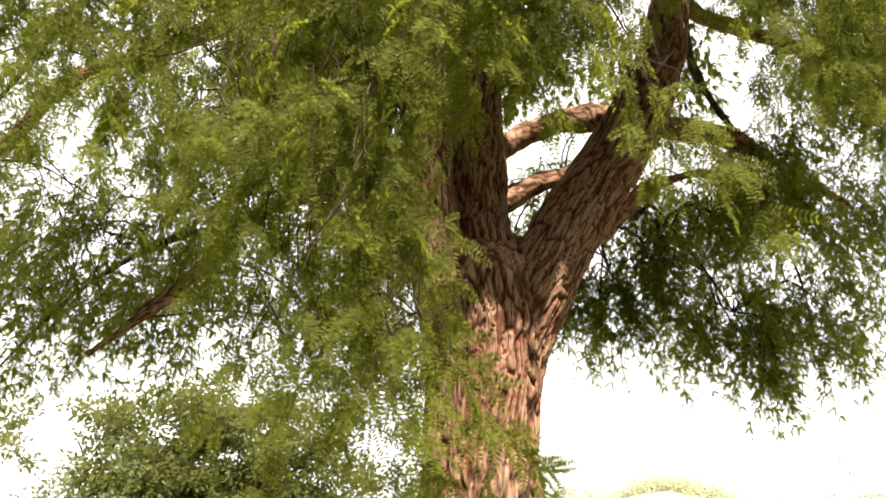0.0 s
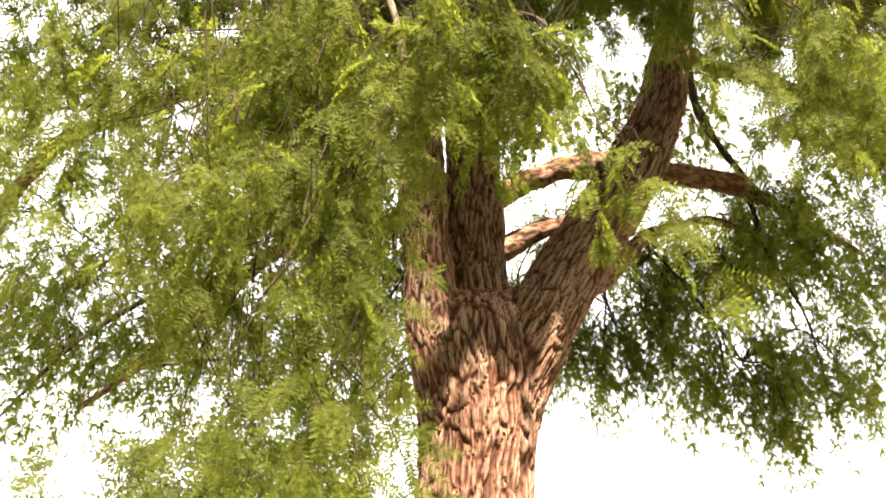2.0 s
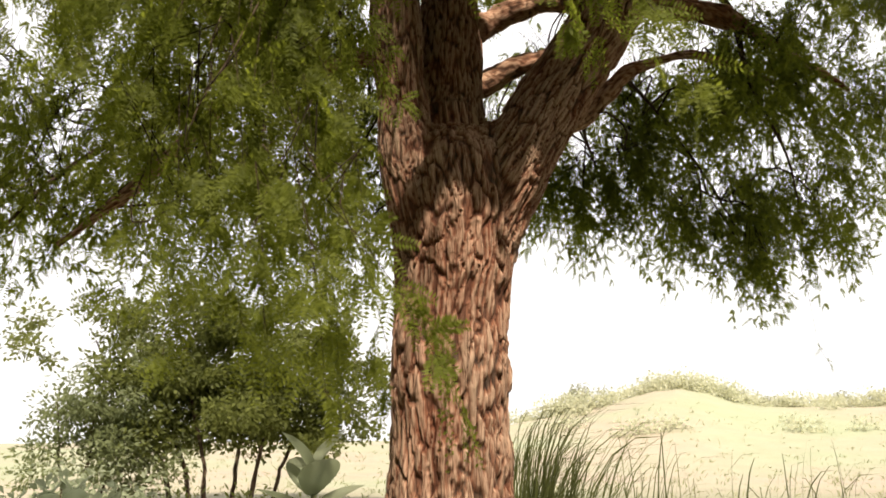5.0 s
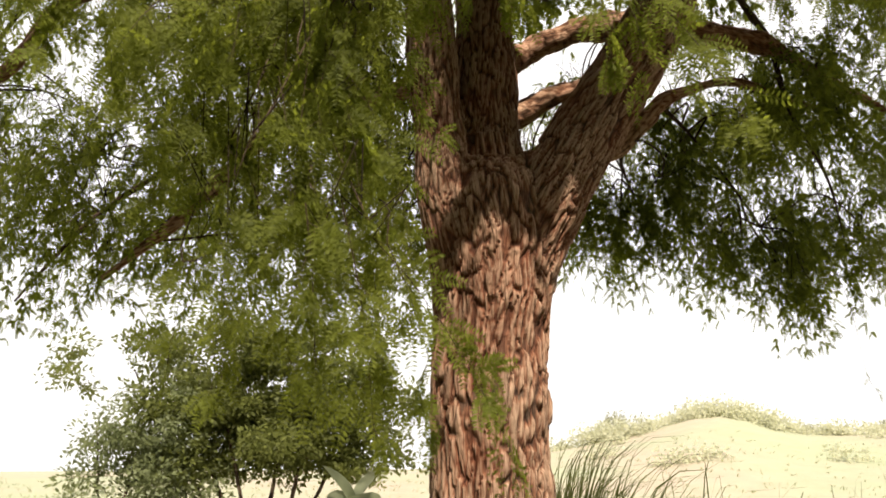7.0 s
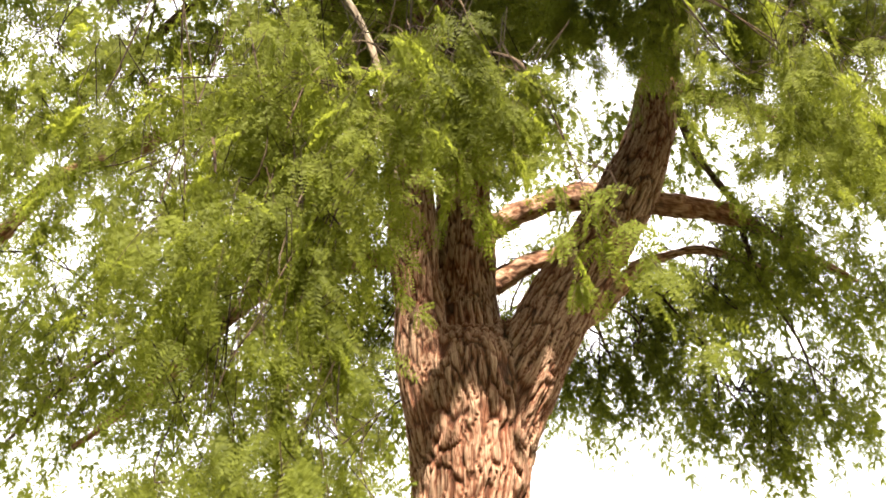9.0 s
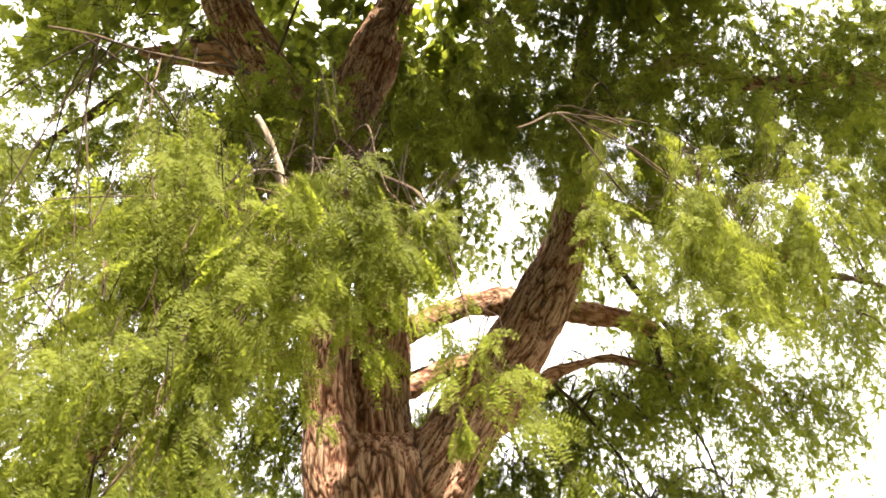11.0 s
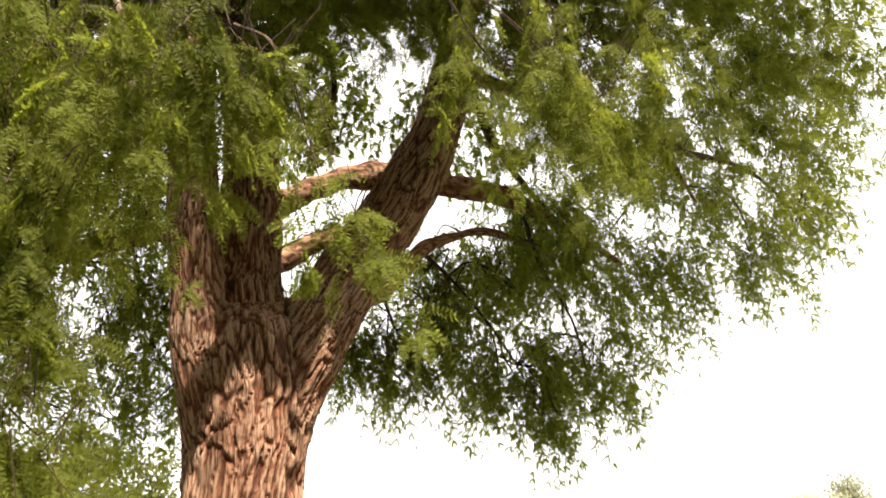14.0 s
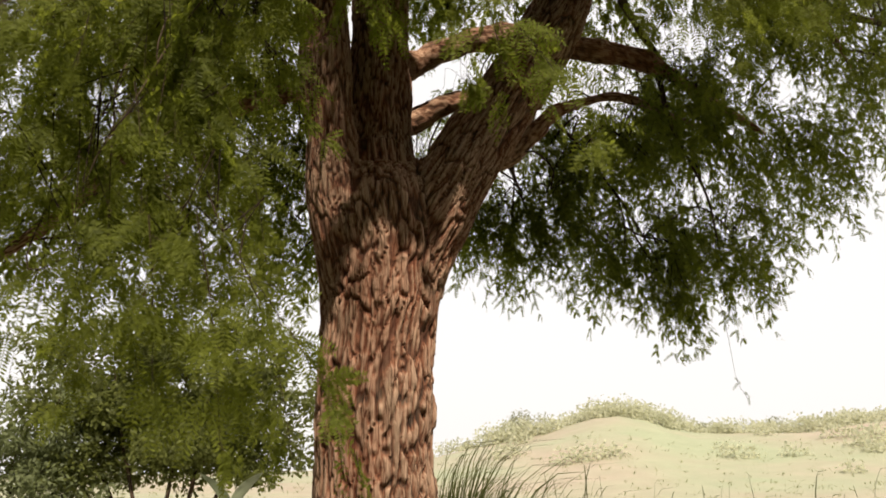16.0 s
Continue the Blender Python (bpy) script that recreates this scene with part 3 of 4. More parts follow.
# leafy boughs: middle x, y, z, half sizes, number of leafy twigs
BOUGHS_RIGHT = [
    (.98, 4.45, 2.86, .22, .25, .12, 15), (1.35, 4.3, 2.9, .25, .25, .16, 14),
    (1.20, 4.6, 2.80, .40, .35, .22, 25), (1.85, 4.6, 2.70, .45, .40, .30, 38), (2.45, 4.6, 2.74, .45, .40, .34, 44), (1.5, 4.4, 3.1, .3, .25, .2, 18), (1.5, 4.5, 3.4, .32, .25, .24, 22), (1.95, 4.5, 3.35, .34, .3, .28, 22), (2.5, 4.4, 3.35, .34, .3, .3, 18), (.62, 4.7, 3.15, .22, .25, .18, 14), (.78, 4.9, 3.25, .24, .2, .25, 16), (.98, 4.9, 3.7, .3, .2, .28, 24), (2.1, 4.5, 2.36, .16, .2, .1, 9), (3.05, 4.6, 3.3, .40, .40, .40, 45),
    (3.65, 4.5, 3.9, .42, .45, .42, 42), (2.2, 4.7, 3.8, .60, .45, .32, 45), (3.0, 4.4, 4.5, .75, .50, .35, 53), (4.0, 4.4, 4.8, .60, .50, .45, 43),
    (4.6, 4.4, 5.3, .60, .50, .45, 37), (2.1, 3.95, 3.45, .35, .30, .25, 27), (2.65, 3.9, 3.9, .40, .30, .30, 27), (1.75, 4.0, 3.1, .30, .25, .20, 16), (2.1, 4.6, 2.6, .24, .25, .15, 12), (4.15, 4.3, 3.75, .26, .3, .3, 26), (3.75, 4.3, 3.35, .25, .3, .22, 16), (4.5, 4.4, 4.3, .35, .3, .35, 26),
]
BOUGHS_TOP = [
    (1.7, 4.9, 4.75, .55, .45, .35, 50), (2.4, 3.8, 5.35, .80, .60, .35, 66), (3.5, 3.9, 5.6, .80, .70, .40, 66), (.75, 5.3, 4.95, .45, .40, .35, 36), (.98, 5.2, 5.15, .4, .3, .25, 26),
    (.2, 4.6, 5.9, .70, .40, .35, 46), (-.9, 4.5, 5.6, .70, .40, .40, 50), (-.75, 4.3, 4.6, .50, .35, .35, 44), (1.2, 2.9, 4.9, .5, .4, .3, 42),
    (1.6, 4.3, 6.0, 1.0, .7, .4, 50), (4.6, 3.8, 6.2, .8, .7, .5, 46), (3.4, 3.2, 5.15, .6, .35, .2, 34), (4.9, 3.9, 5.75, .45, .45, .35, 32), (4.9, 4.2, 5.0, .3, .4, .3, 18), (3.6, 4.2, 6.5, .6, .5, .4, 34), (-.5, 5.0, 6.6, .6, .5, .4, 30), (-.85, 2.6, 4.3, .35, .3, .25, 20),
]
BOUGHS_LEFT = [
    (.12, 4.5, 3.5, .16, .2, .4, 26), (-2.2, 4.6, 3.4, .6, .4, .5, 34), (-1.4, 4.8, 3.2, .5, .4, .4, 26), (-2.9, 4.4, 3.7, .5, .5, .6, 30), (-.12, 4.6, 2.75, .22, .3, .2, 18), (-.16, 4.4, 3.15, .2, .3, .25, 24), (-0.27, 4.3, 4.17, .22, .22, .2, 26), (-0.26, 4.3, 3.55, .18, .2, .2, 20), (-.4, 4.8, 2.45, .3, .3, .2, 10),
    (-.45, 4.3, 2.9, .45, .40, .28, 23), (-1.15, 4.3, 2.7, .50, .45, .36, 26), (-1.85, 4.2, 2.65, .50, .45, .42, 32), (-2.55, 4.2, 2.9, .50, .50, .50, 34),
    (-1.0, 4.1, 3.65, .65, .50, .35, 37), (-1.8, 3.9, 4.0, .65, .50, .42, 34), (-2.6, 3.9, 4.3, .55, .50, .50, 27), (-1.4, 3.5, 4.9, .80, .60, .35, 32),
    (-1.0, 3.6, 3.0, .40, .30, .25, 15), (-1.55, 3.6, 2.75, .40, .30, .30, 15), (-.5, 3.5, 3.45, .30, .25, .25, 15),
]
BOUGHS_FRONT = [
    (-.35, 2.7, 3.6, .45, .28, .28, 36), (-0.14, 2.6, 2.80, .14, .16, .12, 12), (.33, 2.9, 3.95, .28, .20, .25, 24), (1.05, 2.8, 4.3, .40, .25, .28, 24), (-1.05, 2.6, 3.45, .45, .28, .30, 11),
    (1.75, 2.8, 3.9, .40, .30, .30, 24), (-.3, 2.3, 3.1, .40, .22, .22, 11), (.1, 2.7, 3.95, .35, .25, .2, 20), (2.2, 2.7, 4.35, .45, .30, .30, 26),
    (2.9, 2.9, 4.5, .50, .30, .35, 28), (3.3, 3.3, 4.1, .40, .30, .40, 28), (1.55, 2.6, 4.75, .40, .30, .25, 22), (-1.6, 2.7, 4.0, .45, .3, .4, 12),
]
# crown over and behind the eye, mostly unseen, added to block sun and sky
SHADE_OVERHEAD = [
    (2.6, .2, 5.0, .6, .6, .3, 34),
    (-.8, 3.4, 7.0, .9, .7, .3, 34), (.9, 3.5, 6.9, .9, .7, .3, 34), (2.3, 3.4, 7.0, .9, .7, .3, 34), (-2.4, 3.2, 6.8, .9, .7, .3, 34), (-3.7, 2.5, 2.6, .5, .5, .5, 34), (-3.7, 2.4, 3.5, .5, .5, .5, 34), (1.2, 2.2, 5.4, .7, .5, .3, 34), (.4, 2.0, 5.6, .7, .5, .35, 34), (1.7, 1.4, 6.6, .7, .6, .35, 34), (.8, .9, 7.3, .8, .6, .35, 34), (-.4, 1.6, 5.8, .8, .6, .4, 34),
    (2.6, .6, 7.0, .9, .7, .4, 34), (1.6, 3.0, 6.5, 1.0, .7, .4, 34), (.2, 4.6, 6.4, 1.1, .8, .4, 34), (-1.6, 3.2, 6.2, 1.0, .8, .4, 34), (2.8, 2.4, 6.4, .9, .8, .4, 34),
    (-1.8, 1.2, 5.0, .8, .8, .6, 34), (3.2, 1.2, 5.2, .8, .8, .6, 34),
]
# unseen boughs set along the sun's line to shade fork, stems and near leaves
BOUGHS_SHADE = [(-.35, 2.3, 6.5, .55, .4, .3, 46), (.45, 2.3, 6.6, .5, .4, .3, 46), (-.25, 2.75, 5.9, .5, .25, .2, 30), (.5, 1.1, 6.0, .35, .2, .15, 24), (.42, 2.2, 4.8, .33, .18, .12, 34), (.95, 2.25, 4.9, .3, .2, .12, 12), (.62, 1.3, 5.45, .32, .15, .1, 40), (.7, 1.25, 5.75, .4, .2, .15, 40)]
# unseen coarse boughs added to shade the ground and cut sky light
SHADE_CROWN = [(x, y, 5.6 + .3 * ((i + 2 * j) % 3), .9, .75, .35, 32) for j, (y, xs) in enumerate((
    (1.2, (3.7,)), (-.3, (-3.8, 3.7)), (-1.8, (-3.6, -2.3, 3.6)), (-3.3, (-2.8, -1.4, 0, 1.4, 2.8)), (-4.8, (-2.2, -.7, .8, 2.2)))) for i, x in enumerate(xs)]
# unseen boughs behind the eye, added to hold back sky light
SHADE_BEHIND = [
    (-2.4, -1.0, 3.6, .8, .8, .8, 40), (-1.2, -2.2, 3.4, .9, .6, .8, 40), (.3, -2.6, 3.2, .9, .6, .8, 40), (1.8, -2.3, 3.4, .9, .6, .8, 40), (3.0, -1.2, 3.6, .8, .8, .8, 40),
    (-1.5, -1.8, 4.8, .9, .6, .5, 40), (.2, -2.2, 4.6, .9, .5, .4, 40), (1.9, -1.8, 4.8, .9, .6, .5, 40), (3.4, .2, 4.2, .6, .8, .8, 36), (-2.8, .8, 4.0, .6, .8, .8, 36),
]


# unseen hanging boughs either side, down to head height, added to block low sky
SHADE_SIDES = [(sx * x, y + y0, z, .6, .6, .55, 34) for sx, y0 in ((-1, 0), (1, -1.1)) for x, y, z in ((3.4, 1.7, 2.6), (3.4, .9, 2.2), (3.2, .1, 2.0), (3.0, -1.0, 2.2), (2.2, -2.0, 2.1), (.8, -2.7, 2.1))]


def bough_wood(row, count, thick, hidden=False):
    """Small branches that reach from the nearest older wood into a bough."""
    x, y, z, rx, ry, rz, n = row
    out = []
    for k in range(count):
        o = unit(rng.normal(0, 1, 3)) * (rx, ry, rz) * .9
        end = np.array([x, y, z]) + o
        mid = np.array([x, y, z]) - o * rng.uniform(.1, .5) + rng.normal(0, .06, 3)
        w = WOOD[(WOOD[:, 3] > thick) & ((WOOD[:, 2] > 4.6) & (WOOD[:, 1] < 2.7) if hidden else True)]
        d = np.linalg.norm(w[:, :3] - mid, axis=1) + .5 * np.abs(w[:, 2] - mid[2]) + rng.uniform(0, 1.3, len(w))
        a = w[np.argmin(d)]
        h = (a[:3] + mid) / 2 + rng.normal(0, .05, 3) + (0, 0, .12)
        out.append([(*a[:3], thick), (*h, thick * .85), (*mid, thick * .6), (*end, thick * .25)])
    return out


def make_bough(row, pairs, leaflet, finger, every, branches=3, thick=.013, shoot=.0024, ribs=False, reach=(.34, .62), fingers=3, full=.5, corners=3, hang=.5, hidden=False):
    x, y, z, rx, ry, rz, n = row
    n = int(n * 1.1)
    limbs_here = bough_wood(row, branches, thick, hidden)
    for rows in limbs_here:
        part("branch", wood_mesh("branch", rows, TWIG, 0.08, 6, 0.003, .05), tree)
    wood = np.vstack([spline(r, 0.04) for r in limbs_here])
    o = rng.normal(0, 1, (n, 3))
    o = unit(o) * rng.random((n, 1)) ** 0.4
    b = np.array([x, y, z]) + o * (rx, ry, rz)
    w = unit(b - np.array([.6, 3.7, z + 0.1])) * 0.5 + rng.normal(0, 0.5, (n, 3))
    w[:, 2] = rng.uniform(-.8, .2, n) - (hang - .5) * 2
    return sprays(b, w, rng.uniform(*reach, n), every, pairs, leaflet, finger, fingers, ribs, wood, shoot, hang, full, corners)


twig_quads = []


def leaf_boughs(rows, more, pairs, leaflet, finger, every, branches, thick, shoot, reach, wide=1.0, fingers=3, twigs=True, full=.55, corners=3, hang=.5, hidden=False):
    for row in rows:
        x, y, z, rx, ry, rz, n = row
        q, tw = make_bough((x, y, z, rx * wide, ry * wide, rz * wide, n * more), pairs, leaflet, finger, every, branches, thick, shoot, False, reach, fingers, full, corners, hang, hidden)
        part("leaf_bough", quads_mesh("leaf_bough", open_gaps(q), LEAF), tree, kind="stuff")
        if twigs:
            twig_quads.append(tw)


leaf_boughs(BOUGHS_RIGHT, 2.1, 7, .0145, .066, .028, 2, .006, .0011, (.22, .44), 1.0, 2, hang=.6)
leaf_boughs(BOUGHS_TOP, 1.5, 5, .020, .085, .044, 2, .007, .0014, (.24, .46), 1.1)
leaf_boughs(BOUGHS_LEFT, 1.9, 7, .015, .066, .030, 3, .007, .0014, (.26, .52), 1.05, 2, hang=.6)
# big coarse leaves: these added boughs only keep light off
for rows, more in ((SHADE_OVERHEAD, 2.1), (SHADE_BEHIND, 2.3), (SHADE_SIDES, 2.0)):
    leaf_boughs(rows, more, 3, .10, .30, .11, 1, .008, .0024, (.4, .75), twigs=False, hidden=True)
leaf_boughs(SHADE_CROWN, 1.6, 3, .12, .36, .14, 1, .008, .0024, (.45, .8), hidden=True)
leaf_boughs(BOUGHS_SHADE, 1.8, 4, .045, .14, .05, 1, .008, .002, (.22, .38))
leaf_boughs(BOUGHS_FRONT, 1.8, 9, .020, .098, .050, 2, .0032, .0011, (.26, .48), 1.3, 4, full=.5, corners=4)

# leafy twigs that hang close by: base and way, length
NEAR = [
    ((.50, 1.55, 2.40), (.14, .0, -.5), .26), ((.55, 1.55, 2.38), (.22, .0, -.5), .26), ((.46, 1.52, 2.38), (.02, .0, -.6), .22), ((.55, 1.5, 2.26), (.34, -.08, -.40), .36),
    ((.0, 1.50, 1.74), (.48, 0, -.5), .44), ((.03, 1.47, 1.72), (.30, 0, -.6), .34), ((-.03, 1.5, 1.68), (.12, 0, -.6), .26), ((-.09, 1.3, 1.74), (.1, 0, -.6), .24),
    ((.22, 1.6, 2.64), (.1, 0, -.5), .30), ((.30, 1.62, 2.64), (.05, 0, -.5), .28), ((-.26, 1.45, 2.95), (.05, 0, -.6), .26), ((-.20, 1.42, 2.93), (.12, 0, -.5), .24),
]
NEAR_BOUGHS = [
    (-.27, 1.6, 2.35, .16, .16, .14, 8), (-.15, 1.62, 2.40, .07, .12, .12, 7), (-.14, 1.6, 2.14, .06, .1, .1, 4), (-.1, 1.55, 1.82, .07, .1, .1, 3), (-.25, 1.62, 2.08, .15, .14, .14, 5), (-.24, 1.6, 1.86, .14, .14, .10, 4), (-.45, 1.65, 2.35, .2, .16, .14, 4), (-.42, 1.65, 2.65, .26, .18, .14, 7),
    (-.15, 1.65, 2.74, .2, .18, .10, 11), (-.8, 1.75, 2.6, .22, .2, .16, 5), (.12, 1.55, 2.76, .17, .14, .08, 9), (.28, 2.9, 3.88, .30, .16, .14, 16), (-.3, 2.0, 3.1, .34, .2, .16, 14),
    (1.18, 1.9, 3.0, .20, .22, .14, 12), (1.5, 2.0, 3.0, .26, .25, .2, 14), (.72, 2.8, 4.1, .3, .2, .16, 12), (1.05, 2.8, 4.1, .24, .2, .16, 13), (.30, 1.6, 2.74, .15, .12, .08, 11), (1.38, 2.4, 3.7, .28, .24, .16, 14), (1.85, 2.3, 3.4, .3, .24, .2, 10),
    (-.85, 1.9, 3.0, .3, .2, .18, 8),
]
near_wood = []
for row in NEAR_BOUGHS:
    near_wood += bough_wood(row, 2, .0028)
near_wood.append([(.3, 1.9, 3.05, .006), (.4, 1.7, 2.85, .005), (.46, 1.6, 2.6, .003), (.51, 1.55, 2.38, .002)])
near_wood.append([(-.4, 1.7, 2.6, .004), (-.32, 1.66, 2.3, .003), (-.14, 1.6, 2.05, .0025), (-.01, 1.52, 1.78, .0018)])
for rows in near_wood:
    part("branch", wood_mesh("branch", rows, TWIG, 0.05, 7, 0.002, .02), tree)
NEAR_WOOD = np.vstack([spline(r, 0.04) for r in near_wood])
items = [(np.array([b]), np.array([w]), np.array([ln])) for b, w, ln in NEAR]
for x, y, z, rx, ry, rz, n in NEAR_BOUGHS:
    for k in range(int(n * 1.45)):
        o = unit(rng.normal(0, 1, 3)) * rng.random() ** 0.4 * (rx, ry, rz) * 1.2
        w = np.append(rng.normal(0, .3, 2), rng.uniform(-.8, -.2))
        items.append((np.array([[x, y, z]]) + o, w[None], np.array([rng.uniform(.24, .40)])))
for b, w, ln in items:
    q, tw = sprays(b, w, ln, 0.044, 12, 0.0185, 0.092, 4, True, NEAR_WOOD, .0011, .8, .44)
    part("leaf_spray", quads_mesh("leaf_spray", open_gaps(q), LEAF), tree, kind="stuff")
    twig_quads.append(tw)
part("twig_mass", quads_mesh("twig_mass", np.concatenate(twig_quads), TWIG), tree, "thin brown twigs", "stuff")


# a single thin leafless shoot with a few withered leaves hangs lower than the rest
hang = [(2.25, 4.35, 2.5, .0016), (2.31, 4.3, 2.2, .0012), (2.34, 4.3, 1.92, .001), (2.36, 4.3, 1.77, .0009), (2.41, 4.3, 1.68, .0007)]
part("hanging_twig", wood_mesh("hanging_twig", hang, TWIG, .03, 5, .0005, .02), tree)
p = np.array([(2.345, 4.3, 1.80), (2.36, 4.3, 1.77), (2.39, 4.3, 1.72), (2.41, 4.3, 1.69)])
d = unit(np.array([(.6, 0, -.5), (-.5, .2, -.6), (.7, .1, -.4), (.2, .1, -1)]))
part("withered_leaf", quads_mesh("withered_leaf", feathers(p, d, np.array([(0, -1.0, .3)] * 4), np.full(4, .04), 5, .011, .3, True), LEAF), tree, kind="stuff")


# ---------------------------------------------------------------- leafy shrubs and far trees
def blades(p, d, nrm, ln, wd):
    """Pointed oval leaves, one folded quad pair each."""
    side = unit(np.cross(d, nrm)) * (wd / 2)[:, None]
    lift = unit(nrm) * (wd * 0.18)[:, None]
    a, b, m = p, p + d * ln[:, None], p + d * (ln * 0.45)[:, None]
    return np.concatenate([np.stack([a, m + side + lift, b, m], 1), np.stack([a, m, b, m - side + lift], 1)])


def leaf_cloud(balls, per, ln, wd, down=0.2, folded=True):
    qs = []
    for (x, y, z, r, sq) in balls:
        n = int(per * r * r)
        o = unit(rng.normal(0, 1, (n, 3)))
        rad = r * (0.3 + 0.9 * rng.random((n, 1)) ** .8) * (0.7 + 0.6 * value_noise(o * 3 + x, 51)[:, None])
        p = np.array([x, y, z]) + o * rad * (1, 1, sq)
        d = unit(o + rng.normal(0, 0.8, (n, 3)) + np.array([0, 0, -down]))
        nr = unit(o + rng.normal(0, 0.6, (n, 3)) + np.array([0, 0, 0.8]))
        size = rng.uniform(.7, 1.2, (n, 1))
        if folded:
            qs.append(blades(p, d, nr, ln * size[:, 0], wd * size[:, 0]))
        else:
            side = unit(np.cross(d, nr)) * wd * size / 2
            qs.append(np.stack([p, p + d * ln * size * .5 + side, p + d * ln * size, p + d * ln * size * .5 - side], 1))
    return np.concatenate(qs)


def make_shrub(name, at, label, balls, per, ln, wd, mat, stems, category="shrub", folded=True):
    ob = thing(name, at, label, category)
    for rows in stems:
        part("stem", wood_mesh("stem", rows, TWIG, 0.15, 7, 0.004, 0.1), ob)
    part("crown", quads_mesh("crown", leaf_cloud(balls, per, ln, wd, folded=folded), mat), ob, kind="stuff")
    return ob


def crown_balls(cx, cy, z0, z1, w, n, r, flat=(.6, .9)):
    out = []
    for k in range(n):
        u, v = -1 + 2 * ((k * .618 + .1) % 1), rng.random()
        prof = math.sqrt(max(0.05, 1 - (1.6 * v - 0.75) ** 2))
        out.append((cx + u * w * prof, cy + rng.uniform(-1, 1) * w * 0.45, z0 + (z1 - z0) * v, r * rng.uniform(.7, 1.25), rng.uniform(*flat)))
    return out


def loose_balls(cx, cy, z0, z1, spread, n, r):
    """Clumps that thin out towards an uneven outline."""
    v = z0 + (z1 - z0) * rng.beta(1.5, 1.8, n)
    x, y = cx + rng.normal(0, spread, n), cy + rng.normal(0, spread * .5, n)
    return [(x[k], y[k], v[k], r * rng.uniform(.5, 1.4), rng.uniform(.4, .8)) for k in range(n)]


BX, BY = -3.8, 17.0
make_shrub("small_tree", (BX, BY, 0), "bushy small-leaved green tree behind the big trunk", loose_balls(BX + .2, BY, 1.0, 4.5, 1.45, 230, .44), 1050, .13, .066, LEAF_SHRUB,
           [[(BX + dx, BY + dy, -.1, .05), (BX + dx * 1.3, BY + dy, .9, .042), (BX + dx * 2.2, BY + dy * 1.5, 2.2, .03), (BX + dx * 2.8, BY + dy * 2, 3.4, .015)]
            for dx, dy in ((-.7, .2), (-.3, -.3), (.15, .1), (.55, -.2), (.9, .3), (-1.0, -.1))], "tree", False)
make_shrub("bush", (-6.3, 16.0, 0), "tall pale grey-green bush beside the small tree", loose_balls(-5.7, 16, .1, 3.4, .62, 75, .36), 900, .12, .055, LEAF_BUSH,
           [[(-6.3 + dx, 16, -.1, .03), (-6.3 + dx * 1.5, 16, 1.0, .025), (-6.2 + dx * 2.4, 16, 2.2, .012)] for dx in (-.3, .05, .35)], "shrub", False)
make_shrub("bush", (-4.6, 11.0, 0), "low grey-green bush in the dry field", crown_balls(-4.4, 11, .25, .85, 1.2, 16, .3), 700, .10, .06, LEAF_GREY, [])
make_shrub("bush", (-2.9, 7.0, 0), "leafy pale grey-green bush beside the grass", crown_balls(-2.9, 7.0, .3, .92, .75, 14, .22), 900, .10, .06, LEAF_GREY, [])
make_shrub("bush", (-1.6, 8.5, 0), "low dark green bush under the tree", crown_balls(-1.7, 8.5, .1, .75, .9, 14, .28), 800, .09, .035, LEAF_SHRUB, [])
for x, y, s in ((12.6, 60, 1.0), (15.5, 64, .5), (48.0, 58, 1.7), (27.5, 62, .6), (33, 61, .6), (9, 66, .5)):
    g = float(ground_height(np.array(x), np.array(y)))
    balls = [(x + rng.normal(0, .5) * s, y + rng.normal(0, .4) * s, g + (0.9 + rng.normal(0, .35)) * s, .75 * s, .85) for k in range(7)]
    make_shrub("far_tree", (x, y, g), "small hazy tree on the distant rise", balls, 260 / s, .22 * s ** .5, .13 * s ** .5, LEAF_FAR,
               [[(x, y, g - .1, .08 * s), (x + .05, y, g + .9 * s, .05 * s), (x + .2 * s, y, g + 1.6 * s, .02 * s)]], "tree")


# ---------------------------------------------------------------- grass
def grass_quads(p, h, lean, wd, seg=7):
    """Arching blades from the ground points p, of height h, leaning by the vectors lean."""
    n = len(p)
    s = np.linspace(0, 1, seg + 1)
    c = p[:, None] + np.zeros((n, seg + 1, 3))
    c[..., 2] += h[:, None] * (s - 0.47 * s ** 2.3)
    c[..., :2] += lean[:, None, :] * (.25 * s + .75 * s ** 2.0)[None, :, None]
    side = unit(np.stack([-lean[:, 1], lean[:, 0], np.zeros(n)], -1) + rng.normal(0, .3, (n, 3)))
    w = (wd[:, None] * np.interp(s, (0, .2, .4, .6, .8, 1), (1, .95, .85, .65, .4, .05))[None])[..., None] * side[:, None] / 2
    a, b = c - w, c + w
    return np.stack([a[:, :-1], b[:, :-1], b[:, 1:], a[:, 1:]], 2).reshape(-1, 4, 3)


def make_clump(x, y, n, h, spread, lean, label, r=.16, wd=.009):
    ob = thing("grass_clump", (x, y, 0), label, "grass", "tall grass round the trunk")
    o = rng.normal(0, r, (n, 2))
    p = np.column_stack([x + o[:, 0], y + o[:, 1], np.full(n, -.02)])
    hh = h * rng.uniform(.62, 1.06, n)
    ln = rng.normal(0, spread, (n, 2)) + np.array(lean) * hh[:, None]
    part("foliage", quads_mesh("foliage", grass_quads(p, hh * 1.5, ln, wd * rng.uniform(.6, 1.2, n)), GRASS), ob, kind="stuff")
    return ob


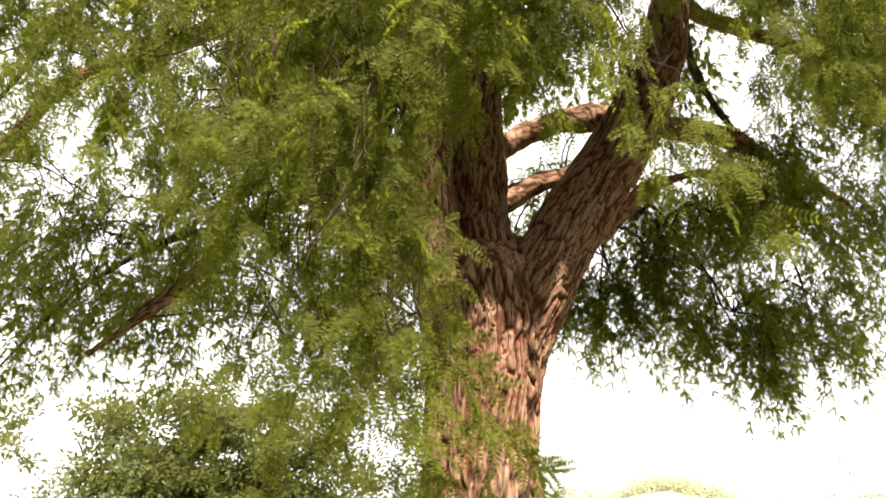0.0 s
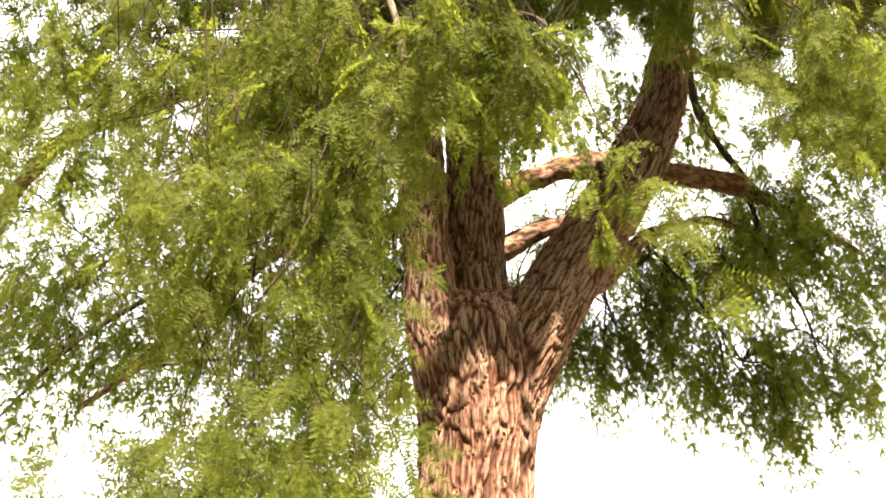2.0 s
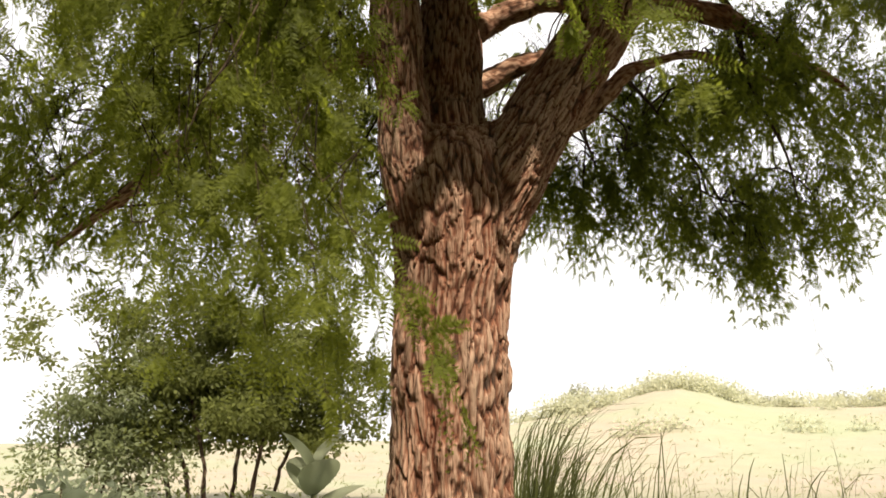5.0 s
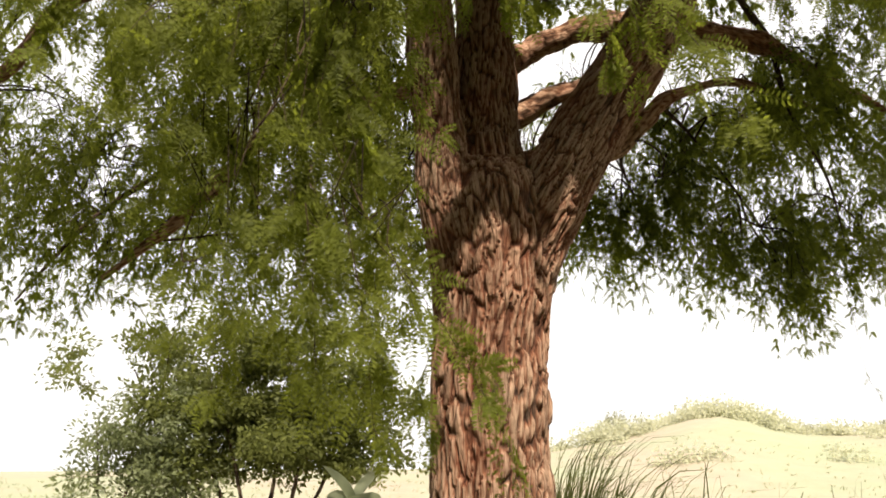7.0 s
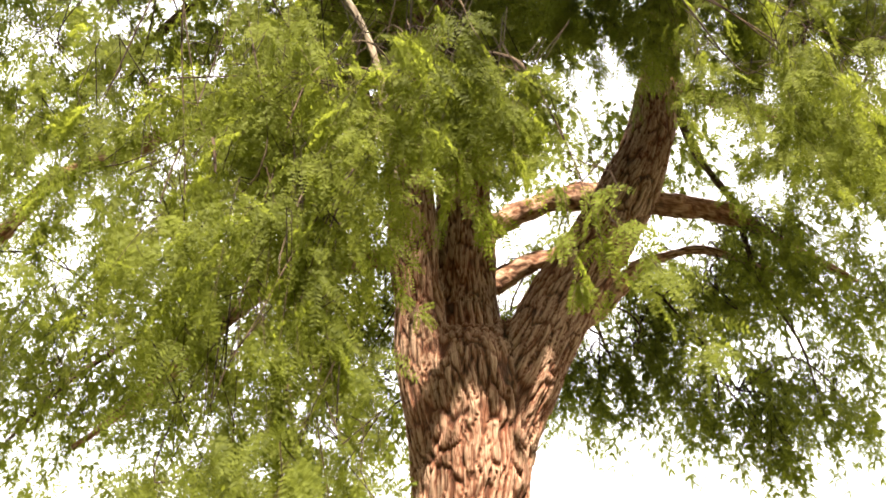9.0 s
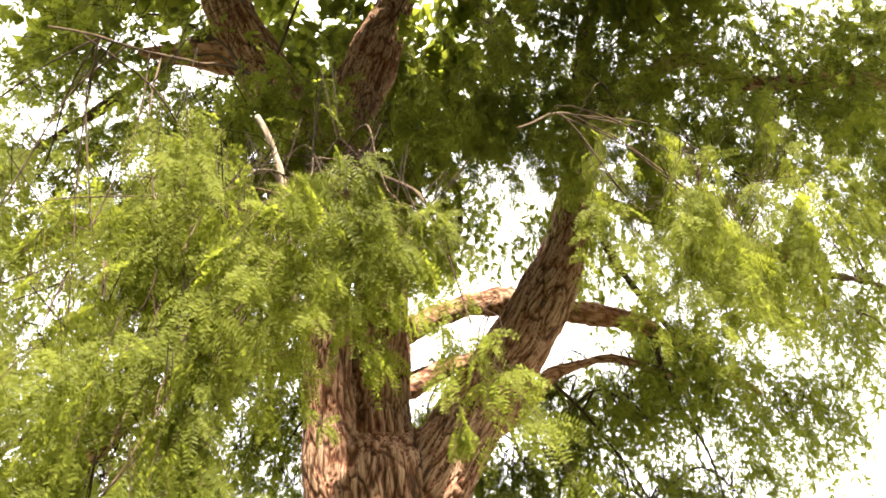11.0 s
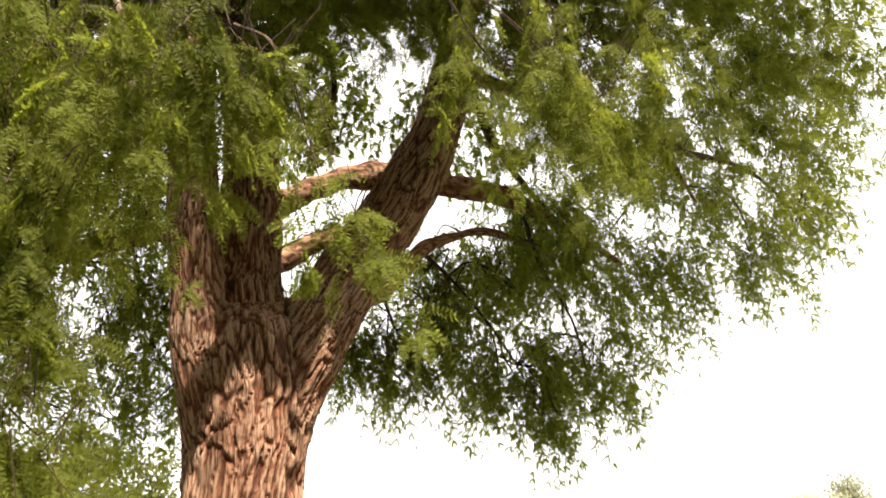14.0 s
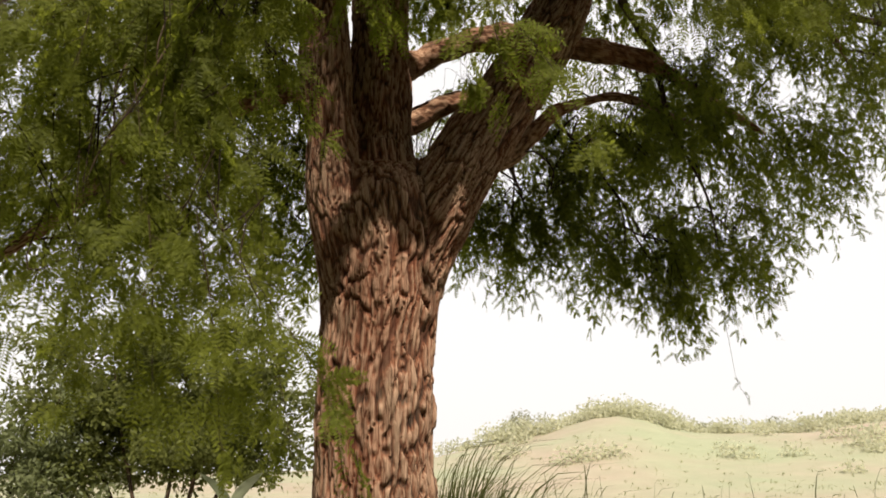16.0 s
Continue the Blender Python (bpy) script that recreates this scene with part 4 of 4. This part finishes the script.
make_clump(.66, 3.95, 330, 1.78, .16, (.16, .0), "tall dark green grass clump beside the trunk", .09, .012)
make_clump(.82, 4.05, 230, 1.55, .15, (.13, .0), "tall dark green grass clump beside the trunk", .12, .011)
for k in range(11):
    make_clump(1.15 + .23 * k, 4.1 + .25 * math.sin(k * 2.3), 30, 1.5 + .14 * math.sin(k * 1.7), .15, (.07, 0), "thin arching green grass tuft", .16, .010)
for k in range(7):
    make_clump(-.55 - .28 * k, 5.2 + .3 * math.sin(k * 1.9), 60, 1.0 + .06 * math.sin(k * 2.7), .16, (.0, 0), "green grass tuft under the tree", .2, .008)


def make_broadleaf(x, y, h, label, n_pairs=6, leaf=.27):
    """Stiff stalk with opposite pairs of broad blunt felted leaves."""
    ob = thing("broadleaf_plant", (x, y, 0), label, "plant")
    part("stalk", wood_mesh("stalk", [(x, y, -.02, .012), (x + .01, y, h * .5, .010), (x, y, h - .08, .007)], LEAF_GREY, .05, 8, .001, .01), ob)
    for k in range(n_pairs):
        z = h - .06 - k * .085
        turn = k * 1.57 + .5
        for sgn in (0, math.pi):
            az = turn + sgn
            up = 1.05 - .2 * k
            d = Vector((math.cos(az) * math.cos(up), math.sin(az) * math.cos(up), math.sin(up)))
            side = d.cross(Vector((0, 0, 1))).normalized()
            upn = side.cross(d)
            L = leaf * (.75 + .1 * min(k, 3))
            me = bpy.data.meshes.new("leaf")
            vs, fs = [], []
            for i in range(9):
                s = i / 8
                wdt = L * .36 * math.sin(math.pi * min(1, .06 + s * .94)) ** .7 * (1.1 - .25 * (1 - s))
                c = Vector((x, y, z)) + d * (L * s) + upn * (-.18 * L * s * s)
                for j in (-1, -.5, 0, .5, 1):
                    vs.append(c + side * (wdt * j) + upn * (abs(j) * wdt * .22))
            for i in range(8):
                for j in range(4):
                    q0 = i * 5 + j
                    fs.append((q0, q0 + 1, q0 + 6, q0 + 5))
            me.from_pydata([tuple(v) for v in vs], [], fs)
            me.polygons.foreach_set("use_smooth", np.ones(len(fs), bool))
            me.materials.append(LEAF_GREY)
            part("leaf", me, ob)
    return ob


make_broadleaf(-.24, 3.3, 1.24, "tall plant with broad felted grey-green leaves")
make_broadleaf(-2.35, 6.2, .98, "plant with broad felted grey-green leaves in the grass", 4)
make_broadleaf(-2.8, 6.8, .92, "plant with broad felted grey-green leaves in the grass", 4)

# tufts of dry grass over the field and the rise
def make_tufts():
    n = 2200
    y = 9 + 40 * rng.random(n) ** 1.3
    x = (rng.uniform(-.75, 1.1, n)) * y
    g = ground_height(x, y)
    qs = []
    for k in range(3):
        p = np.column_stack([x + rng.normal(0, .12, n), y + rng.normal(0, .12, n), g - .03])
        qs.append(grass_quads(p, rng.uniform(.12, .34, n), rng.normal(0, .12, (n, 2)), rng.uniform(.012, .03, n) * (1 + y / 40), 3))
    ob = new("field_grass", quads_mesh("field_grass", np.concatenate(qs), DRY))
    tagged(ob, "sparse yellow dry grass over the field", "grass", kind="stuff")


make_tufts()


def make_scrub():
    """Low pale scrub, its colour lifted for haze, thickest along the crest of the rise."""
    balls = []
    for k in range(150):
        crest = k < 120
        y = rng.uniform(55, 63) if crest else rng.uniform(34, 58)
        x = rng.uniform(7, 54) * (1 if crest else y / 60)
        g = float(ground_height(np.array(x), np.array(y)))
        if g < .7:
            continue
        r = rng.uniform(.5, 1.3) * (1.3 if crest else 1)
        balls.append((x, y, g + r * .1, r, .6))
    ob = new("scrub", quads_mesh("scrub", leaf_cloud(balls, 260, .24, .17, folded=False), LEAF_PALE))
    tagged(ob, "low pale green scrub over the sandy rise", "scrub", kind="stuff")


make_scrub()
